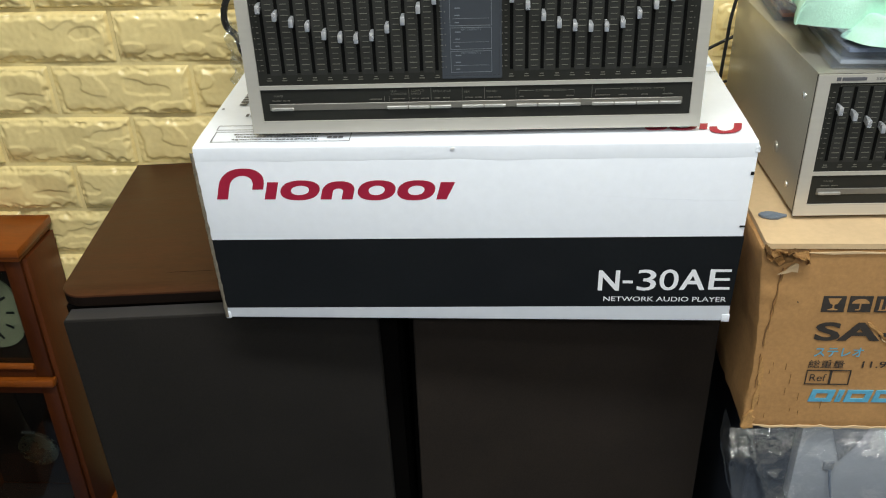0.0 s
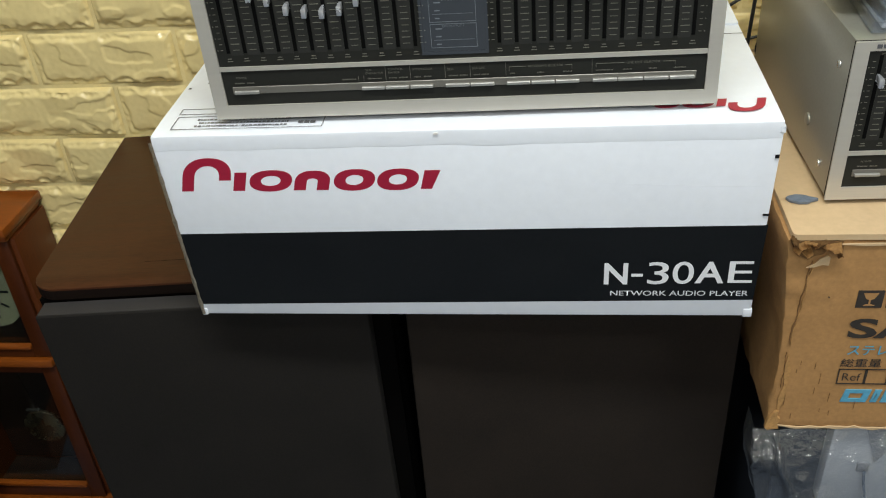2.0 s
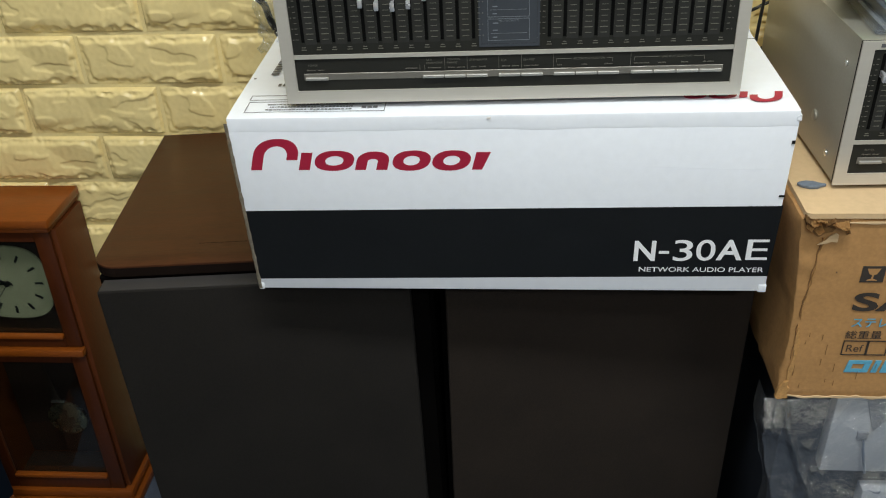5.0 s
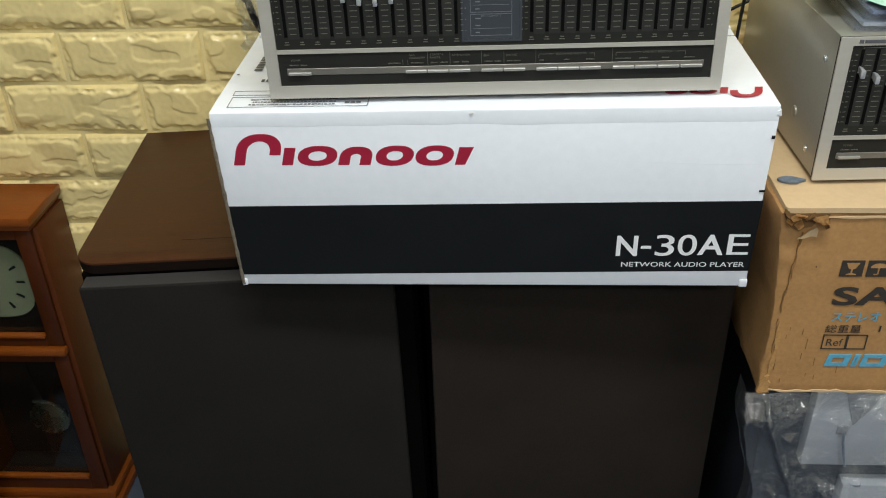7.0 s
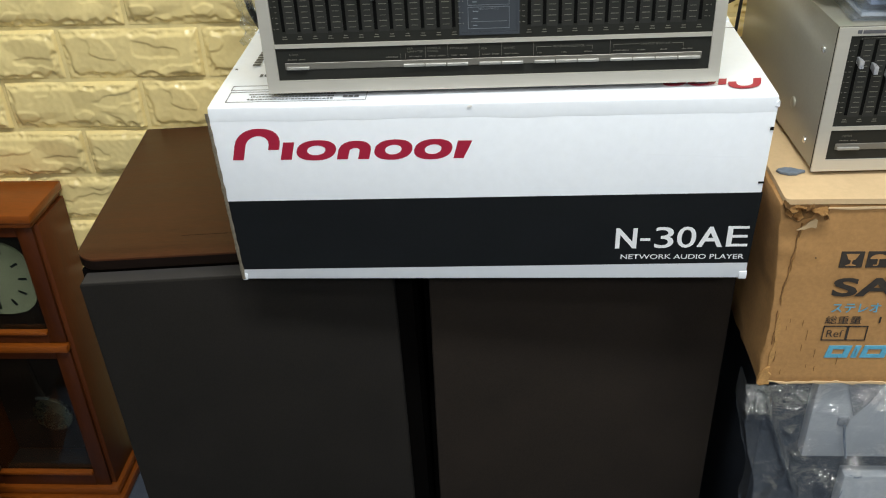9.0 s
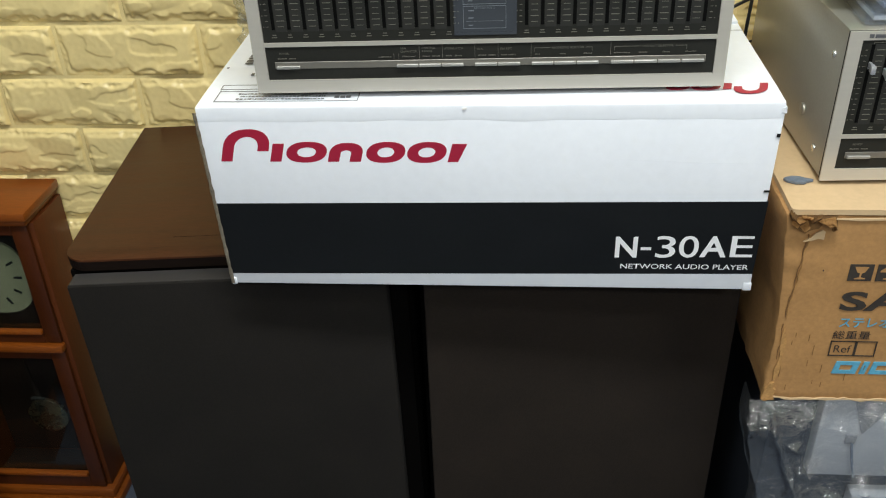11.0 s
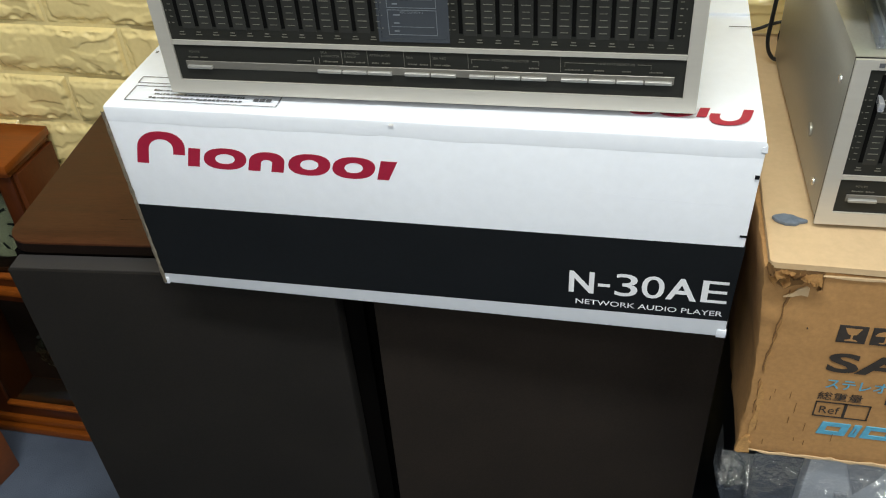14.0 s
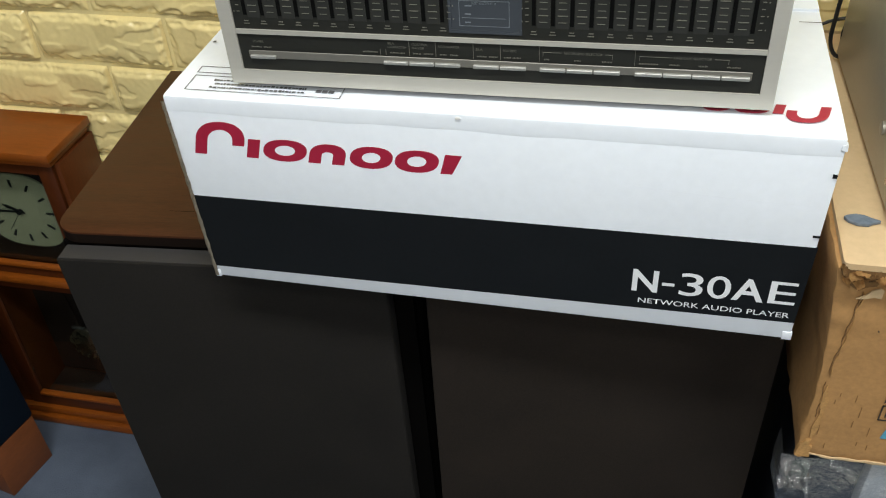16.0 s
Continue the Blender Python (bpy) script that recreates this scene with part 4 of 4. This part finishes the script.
# ---- wrapped appliance under the box ----
wrapped = thing("wrapped_appliance", pose(0.262, 0.800, 0), "dark appliance with a light grey panel, wrapped in crumpled clear plastic", "appliance")
part("body", block(0.03, 0.52, 0.03, 0.40, 0.0, 0.5300, 0.004), SHADOWED_BLACK, wrapped, "dark appliance body")
panel = part("grey_panel", block(0.0770, 0.50, 0.012, 0.030, 0.4090, 0.5285, 0.0015), GREY_METAL, wrapped, "light grey metal panel")
# Flat plate in the shaded grey, painting a recess
part("notch", prism([(0.106, 0.5285), (0.150, 0.5285), (0.140, 0.500), (0.124, 0.474)], 0.0105, 0.0135), GREY_DARK, panel, "slanted recess, its shade painted darker", smooth=None)
part("pin_plate", block(0.1080, 0.1200, 0.0095, 0.0125, 0.4600, 0.4730, 0.0008), GREY_DARK, panel, "small darker plate")
pin = tube([(0.1140, 0.006, 0.4660), (0.1160, 0.004, 0.4500), (0.1200, 0.003, 0.4330), (0.1250, 0.004, 0.4150)], 0.0016, 8)
part("pin", pin, CHROME, panel, "thin bright metal pin")
part("lower_panel", block(0.1340, 0.50, 0.012, 0.031, 0.10, 0.3760, 0.0015), GREY_METAL, wrapped, "light grey lower panel")

CLUMPS = ((0.006, 0.508, 0.017, 1.0), (0.062, 0.434, 0.013, 0.9), (0.050, 0.470, 0.008, 0.5), (0.122, 0.408, 0.012, 0.9), (0.150, 0.512, 0.018, 0.8), (0.100, 0.492, 0.008, 0.4), (0.045, 0.402, 0.014, 0.7), (0.085, 0.385, 0.016, 0.6), (0.160, 0.425, 0.012, 0.5))


def crumple(u, z):
    """Loose sheet: smooth broad folds, one long upright crease, crinkled clumps and gathers lower down."""
    broad = noise.noise(Vector((u * 11 + 0.3 * z, z * 5.0, 0.7)))
    line = 0.026 + (0.513 - z) * 0.155 + 0.003 * noise.noise(Vector((z * 18, 4, 0)))
    ridge = math.exp(-((u - line) / 0.0042) ** 2)
    slant = 1 - abs(noise.noise(Vector((u * 20 - 9 * z, z * 6.0, 2.0))))
    gather = max(0.0, min(1.0, (0.415 - z) / 0.03)) * (1 - abs(noise.noise(Vector((u * 70, z * 9, 3.0)))))
    local = sum(m * math.exp(-((u - cu) ** 2 + (z - cz) ** 2) / (r * r)) for cu, cz, r, m in CLUMPS)
    q = Vector((u * 120, z * 105, 1.0))
    crinkle = (1 - abs(noise.noise(q))) + 0.6 * (1 - abs(noise.noise(q * 2.1 + Vector((1, 5, 0)))))
    off = 0.006 + 0.008 * broad + 0.010 * ridge + 0.010 * slant ** 8 + 0.006 * gather ** 3 + (0.0007 + 0.0125 * min(1.0, local)) * crinkle
    off = max(0.001, off) * (0.15 + 0.85 * min(1.0, max(0.0, (0.530 - z) / 0.03)))
    left = -0.008 + 0.030 * min(1.0, max(0.0, (0.490 - z) / 0.11)) + 0.003 * noise.noise(Vector((z * 22, 1, 0)))
    if u < 0:
        return Vector((left - 0.25 * off + 0.004, 0.004 - 0.5 * u, z))
    return Vector((left + u * (0.5 - left) / 0.5, 0.004 - off, z))


bm = wavy_sheet(-0.06, 0.50, 0.02, 0.5295, 320, 260, crumple)
part("plastic_wrap", bm, WRAP, wrapped, "crumpled glossy clear plastic", smooth=80)


# ---- pendulum clock ----
ck = thing("pendulum_clock", pose(-0.794, 1.098, 0, -1.4, 0, 0), "cherry-stained wooden pendulum clock standing on the floor by the wall", "clock")
HW, CDP = 0.1075, 0.095


def frame_of(x, z0, z1, side, top, bottom, y0, y1, bevel=0.002):
    bm = block(-x, -x + side, y0, y1, z0, z1, bevel)
    bm = block(x - side, x, y0, y1, z0, z1, bevel, bm=bm)
    bm = block(-x + side, x - side, y0 + 0.0005, y1, z1 - top, z1, 0, bm=bm)
    return block(-x + side, x - side, y0 + 0.0005, y1, z0, z0 + bottom, 0, bm=bm)


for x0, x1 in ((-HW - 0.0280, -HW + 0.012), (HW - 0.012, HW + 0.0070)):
    part("side_panel", block(x0, x1, 0.0045, CDP, 0.0345, 0.5505, 0.001), CHERRY_SIDE_SHADED, ck, "reddish-brown wooden side")
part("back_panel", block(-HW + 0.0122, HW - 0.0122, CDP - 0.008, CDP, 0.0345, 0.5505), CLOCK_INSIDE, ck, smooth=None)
# Dark sheet over the wood, so the case bottom looks shaded
part("floor_board", block(-HW + 0.0125, HW - 0.0125, 0.0062, CDP - 0.0122, 0.0345, 0.0375), CLOCK_INSIDE, ck, "inner bottom board, painted dark as shade", smooth=None)
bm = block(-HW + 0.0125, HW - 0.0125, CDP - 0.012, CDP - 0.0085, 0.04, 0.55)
part("back_board", bm, CLOCK_INSIDE, ck, "inner back board, painted dark as shade", smooth=None)
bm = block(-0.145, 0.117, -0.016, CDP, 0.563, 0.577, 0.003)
part("top_plate", bm, CHERRY_LIT, ck, "overhanging polished top board")
part("crown_moulding", block(-0.139, 0.111, -0.008, CDP, 0.551, 0.5628, 0.004), CHERRY_LIT, ck)
part("base", block(-0.150, 0.130, -0.017, CDP, 0.0, 0.017, 0.003), CHERRY_LIT, ck, "stepped base board")
part("base_moulding", block(-0.143, 0.122, -0.010, CDP, 0.0172, 0.034, 0.004), CHERRY_LIT, ck)
part("waist_ledge", block(-0.138, 0.110, -0.012, 0.004, 0.328, 0.342, 0.004), CHERRY_LIT, ck, "projecting middle ledge")
part("stile", block(-HW - 0.0280, -HW - 0.0005, -0.001, 0.0043, 0.0345, 0.5505, 0.001), CHERRY_SHADED, ck, "wooden corner stile")
up = part("upper_door", frame_of(HW, 0.343, 0.5505, 0.025, 0.016, 0.016, -0.003, 0.004), CHERRY_SHADED, ck, "wooden glazed dial door")
part("sill_strip", block(-0.082, 0.082, -0.007, 0.004, 0.3595, 0.366, 0.002), CHERRY_LIT, up, "lighter sill strip")
pane = part("pane", block(-0.084, 0.084, 0.0045, 0.006, 0.357, 0.536), GLASS, up, "glass pane, tinted to shade what lies behind", smooth=None)
pane.visible_shadow = False
low = part("lower_door", frame_of(HW, 0.0345, 0.3275, 0.025, 0.016, 0.026, -0.003, 0.004), CHERRY_SHADED, ck, "wooden glazed pendulum door")
part("sill_strip", block(-0.082, 0.082, -0.007, 0.004, 0.0600, 0.0670, 0.002), CHERRY_LIT, low, "lighter sill strip")
pane = part("pane", block(-0.084, 0.084, 0.0045, 0.006, 0.058, 0.313), GLASS, low, "glass pane, tinted to shade what lies behind", smooth=None)
pane.visible_shadow = False
mask = part("dial_board", block(-0.084, 0.084, 0.030, 0.036, 0.345, 0.548), CLOCK_INSIDE, ck, "board behind the dial, painted dark as shade", smooth=None)
DCX, DCZ = 0.002, 0.4435
dial = part("dial", prism(oval(DCX, DCZ, 0.0665, 0.0655, 64, 2.9), 0.0265, 0.0298), DIAL, ck, "rounded-square off-white dial, greyed as shaded")
bm = None
for k in range(12):
    a = math.radians(30 * k)
    c, s_ = math.sin(a), math.cos(a)
    pts = [(u * s_ + v * c, -u * c + v * s_) for u, v in ((-0.0018, 0.043), (0.0018, 0.043), (0.0022, 0.056), (-0.0022, 0.056))]
    bm = prism([(DCX + x, DCZ + z) for x, z in pts], 0.0258, 0.0266, bm)
part("hour_marks", bm, INK_BLACK, dial, "dark hour marks", smooth=None)
for name, ang, ln, wd, yy in (("hour_hand", 292, 0.030, 0.0028, 0.0245), ("minute_hand", 268, 0.048, 0.0022, 0.0235), ("second_hand", 218, 0.046, 0.0006, 0.0225)):
    a = math.radians(ang)
    c, s_ = math.sin(a), math.cos(a)
    pts = [(u * s_ + v * c, -u * c + v * s_) for u, v in ((-wd * 0.5, -0.008), (wd * 0.5, -0.008), (wd, ln * 0.7), (0, ln), (-wd, ln * 0.7))]
    part(name, prism([(DCX + x, DCZ + z) for x, z in pts], yy, yy + 0.0007), INK_BLACK, dial, smooth=None)
part("hand_boss", disc(DCX, DCZ, 0.004, 0.0205, 0.027, 18), INK_BLACK, dial)
pend = part("pendulum", prism([(0.012, 0.186), (0.018, 0.186), (0.004, 0.325), (-0.002, 0.325)], 0.036, 0.038), CLOCK_INSIDE, ck, "pendulum rod")
part("bob", disc(0.022, 0.163, 0.034, 0.031, 0.038, 36, bevel=0.002), BRASS, pend, "dull brass pendulum bob")
part("bob_clip", block(0.002, 0.026, 0.030, 0.036, 0.198, 0.2015, 0.001), CHROME, pend, "bright clip over the bob")


# ---- navy cabinet by the clock ----
navy = thing("navy_cabinet", pose(-0.902, 0.70, 0, 0, 0, -12), "dark navy cloth-fronted cabinet on an orange-brown wooden plinth", "cabinet")
bm = block(-0.36, 0.0075, 0.0, 0.328, 0.105, 0.95, 0.006)
part("cloth_body", bm, NAVY, navy, "dark navy woven cloth")
part("plinth", block(-0.34, 0.006, 0.235, 0.325, 0.0, 0.1045, 0.002), FOOT_WOOD, navy, "orange-brown wooden plinth")
part("plinth", block(-0.34, 0.006, 0.0, 0.09, 0.0, 0.1045, 0.002), FOOT_WOOD, navy, "orange-brown wooden plinth")


# ---- cables, bag, discs and cloth ----
solid("cable", tube([(0.360, 1.205, 1.02), (0.315, 1.150, 0.955), (0.290, 1.135, 0.925), (0.281, 1.130, 0.893), (0.279, 1.130, 0.862), (0.277, 1.130, 0.815), (0.277, 1.130, 0.788), (0.284, 1.130, 0.772), (0.296, 1.132, 0.7690), (0.32, 1.150, 0.7690)], 0.0021), RUBBER, "black cable hanging in a loop behind the equaliser", "cable", group="black cables")
solid("cable", tube([(0.19, 1.206, 0.800), (0.250, 1.190, 0.818), (0.275, 1.188, 0.832), (0.300, 1.186, 0.846), (0.36, 1.200, 0.870)], 0.0021), RUBBER, "black cable running across the brick-pattern wall", "cable", group="black cables")
solid("cable", tube([(0.20, 1.206, 0.745), (0.266, 1.190, 0.772), (0.285, 1.188, 0.781), (0.303, 1.186, 0.787), (0.36, 1.200, 0.790)], 0.0018), RUBBER, "black cable running behind the equaliser", "cable", group="black cables")
solid("cable", tube([(0.330, 1.145, 0.822), (0.300, 1.138, 0.815), (0.2895, 1.136, 0.800), (0.2905, 1.136, 0.784), (0.303, 1.138, 0.7705), (0.335, 1.145, 0.7690)], 0.0020), RUBBER, "black cable curling out behind the equaliser", "cable", group="black cables")
solid("cable", tube([(-0.29, 1.208, 0.97), (-0.325, 1.170, 0.935), (-0.345, 1.160, 0.905), (-0.348, 1.158, 0.878), (-0.336, 1.158, 0.862), (-0.330, 1.158, 0.84), (-0.318, 1.165, 0.815), (-0.30, 1.206, 0.80)], 0.0045), RUBBER, "black cable with a plug in a plastic bag behind the carton", "cable", group="black cables")
bag = wavy_sheet(0, 1, 0, 1, 24, 24, lambda u, v: Vector((-0.347 + 0.055 * u + 0.010 * noise.noise(Vector((u * 5, v * 7, 2))), 1.150 + 0.02 * noise.noise(Vector((u * 7, v * 6, 5))), 0.800 + 0.085 * v * (1 - 0.2 * u))))
solid("plastic_bag", bag, WRAP, "small crumpled clear plastic bag behind the carton", "plastic bag", smooth=80)


def jewel_case(m, label, insert, h=0.0102):
    c = thing("disc_case", m, label, "disc case", "disc cases on the equaliser")
    w, d, t = 0.142, 0.125, 0.0012
    bm = block(0, w, 0, d, 0, t, 0.0003, 1)
    bm = block(0, w, 0, t, t, h - t, 0, bm=bm)
    bm = block(0, w, d - t, d, t, h - t, 0, bm=bm)
    bm = block(0, t, t, d - t, t, h - t, 0, bm=bm)
    bm = block(w - t, w, t, d - t, t, h - t, 0, bm=bm)
    part("shell", bm, CASE_CLEAR, c, "clear plastic shell", smooth=None)
    part("lid", block(0, w, 0, d, h - t, h, 0.0003, 1), CASE_CLEAR, c, "clear plastic lid", smooth=None)
    part("insert", block(0.008, w - 0.003, 0.003, d - 0.003, h * 0.35, h * 0.72), insert, c, "printed paper insert", smooth=None)
    return c


ZT = 0.7685 + EH + 0.0008
jewel_case(pose(0.312, 0.867, ZT, 0, 0, -1.7), "clear disc case lying on the equaliser", PAPER)
jewel_case(pose(0.3185, 0.8675, ZT + 0.0108, 0, 0, -1), "clear disc case with a pale blue insert", PAPER_BLUE)
jewel_case(pose(0.3200, 0.8795, ZT + 0.0216, 0, 0, 11), "clear disc case with a white insert", PAPER)
jewel_case(pose(0.2985, 1.0170, ZT, 0, 0, -3), "clear disc case with a rust-orange insert", PAPER_ORANGE)
jewel_case(pose(0.3000, 1.0190, ZT + 0.0108, 0, 0, -5), "clear disc case with a rust-orange insert", PAPER_ORANGE)


def cloth(u, v):
    """A loosely folded cloth: plump rolled edges, a few deep soft folds and small creases."""
    x, y = 0.22 * u, 0.19 * v
    p = Vector((x * 15, y * 15, 0.3))
    n1, n2, n3 = noise.noise(p), noise.noise(p + Vector((5, 2, 7))), noise.noise(p * 2.3 + Vector((1, 9, 3)))
    n4 = noise.noise(p * 5.2 + Vector((2, 2, 8)))
    a = 0.5 + 0.5 * math.sin(2 * math.pi * (y / 0.040 + 0.60 * n1 + x * 2.2))
    b = 0.5 + 0.5 * math.sin(2 * math.pi * (x / 0.060 + 0.8 * n2 - y * 5.0))
    lift = min(1.0, min(u, 1 - u, v, 1 - v) * 14) ** 0.4
    fold = 0.008 + 0.025 * a ** 0.8 + 0.012 * b + 0.005 * n3 + 0.0014 * n4
    return Vector((x + 0.012 * n2 + 0.008 * n3, y + 0.012 * n1 - 0.022 * (a - 0.5), 0.001 + lift * fold))


def lobe(u, v):
    """The corner of the cloth that hangs forward over the cases, folded round on itself."""
    r, t = u, 2 * math.pi * v
    n = noise.noise(Vector((math.cos(t) * 1.6, math.sin(t) * 1.6, r * 2.0)))
    rim = 1 + 0.16 * n
    x, y = 0.050 * r * rim * math.cos(t), 0.030 * r * rim * math.sin(t)
    crease = 0.5 + 0.5 * math.sin(x * 190 + y * 120 + 2.0 * n)
    return Vector((0.085 + x, -0.010 + y, -0.010 + (1 - r ** 4) * (0.017 + 0.007 * crease)))


bm = wavy_sheet(0, 1, 0, 1, 130, 130, cloth)
bm = join(bm, wavy_sheet(0, 1, 0, 1, 130, 130, lambda u, v: cloth(u, v) - Vector((0, 0, 0.0045))))
bmesh.ops.bridge_loops(bm, edges=[e for e in bm.edges if e.is_boundary])
flap = wavy_sheet(0.002, 1, 0, 1, 26, 64, lobe)
flap = join(flap, wavy_sheet(0.002, 1, 0, 1, 26, 64, lambda u, v: lobe(u, v) - Vector((0, 0, 0.004 * (1 - u ** 8)))))
bmesh.ops.remove_doubles(flap, verts=list(flap.verts), dist=0.00005)
bm = join(bm, flap)
bmesh.ops.recalc_face_normals(bm, faces=list(bm.faces))
solid("cleaning_cloth", bm, MINT, "crumpled mint-green microfibre cloth on disc cases", "cloth", pose(0.291, 0.904, ZT + 0.0345, 0, 0, -11), smooth=80)


# ---- brick-pattern pieces of the wall ----
BRX, BRZ, GAP = 0.2015, 0.0766, 0.0055


def ease(t):
    t = min(1.0, max(0.0, t))
    return t * t * (3 - 2 * t)


def brick_mesh(seed):
    """A split stone face in moulded foam: an uneven raised plate with flake scars, chipped and scalloped round its rim."""
    w, h = BRX - GAP, BRZ - GAP
    nx, nz = 112, 44
    bm = bmesh.new()
    off = Vector((seed * 7.3, seed * 3.1, 0))
    rnd = random.Random(seed)

    def planes(count, steep):
        return [((rnd.random() - 0.5) * w, (rnd.random() - 0.5) * h, steep * (rnd.random() - 0.5), 1.7 * steep * (rnd.random() - 0.5), 0.0022 * rnd.random()) for _ in range(count)]

    humps, dips = planes(8, 0.16), planes(8, 0.20)
    g = []
    for k in range(nz + 1):
        row = []
        for i in range(nx + 1):
            u, v = i / nx, k / nz
            x, z = (u - 0.5) * w, (v - 0.5) * h
            p = Vector((x, z, 0))
            side, low, top = min(u, 1 - u) * w, v * h, (1 - v) * h
            n1, n2, n3 = noise.noise(p * 48 + off), noise.noise(p * 60 + off + Vector((5, 1, 2))), noise.noise(p * 75 + off + Vector((1, 8, 4)))
            cut = ease(min(side, low, top) / 0.0030)
            plate = ease((min(side + 0.0055 * n1, top + 0.0050 * n2, low + 0.0065 * n3) - 0.0050) / 0.0065)
            # split faces: flat facets that meet in sharp ridges and valleys, and flake scars
            facets = min(hk + gx * (x - cx) + gz * (z - cz) for cx, cz, gx, gz, hk in humps) + max(gx * (x - cx) + gz * (z - cz) - hk for cx, cz, gx, gz, hk in dips)
            q = 1.5 * noise.noise(Vector((x * 17 + z * 12, z * 34 - x * 6, 0)) + off) + 0.25 * n3
            level = math.floor(q) + ease((q - math.floor(q) - 0.44) / 0.11)
            ridge = 1 - 2 * abs(noise.noise(p * 88 + off + Vector((3, 3, 1))))
            chips = 0.0017 * ridge + 0.0011 * noise.noise(p * 150 + off)
            scallop = max(0.0, 1 - low / 0.022) * abs(noise.noise(Vector((x * 52, z * 40, 5)) + off)) * 0.0050
            hgt = 0.0016 * cut + 0.0046 * plate + cut * (0.0012 * noise.noise(p * 15 + off) + max(-0.0012, min(0.0045, facets + 0.001)) + 0.0013 * level * (0.35 + 0.65 * plate) + (1.05 - 0.85 * plate) * chips - scallop)
            row.append(bm.verts.new((x, -max(0.0003, hgt), z)))
        g.append(row)
    for k in range(nz):
        for i in range(nx):
            bm.faces.new((g[k][i], g[k][i + 1], g[k + 1][i + 1], g[k + 1][i]))
    return mesh_of("brick", bm, FOAM, 75)


BRICKS = [brick_mesh(s + 1) for s in range(9)]
pick = random.Random(3)
last = None
for r in range(-1, 15):
    zc = 0.577 + BRZ * (r - 7) + BRZ / 2
    if zc < 0.03:
        continue
    start = -0.626 if (r - 7) % 2 == 0 else -0.524
    for c in range(-5, 8):
        xc = start + BRX * (c + 0.5)
        k = pick.randrange(9)
        if k == last:
            k = (k + 4) % 9
        last = k
        ob = new("brick", BRICKS[k])
        ob.parent = wall_back
        ob.matrix_world = pose(xc, WALL_Y - 0.0005, zc, 0, 0, 0)
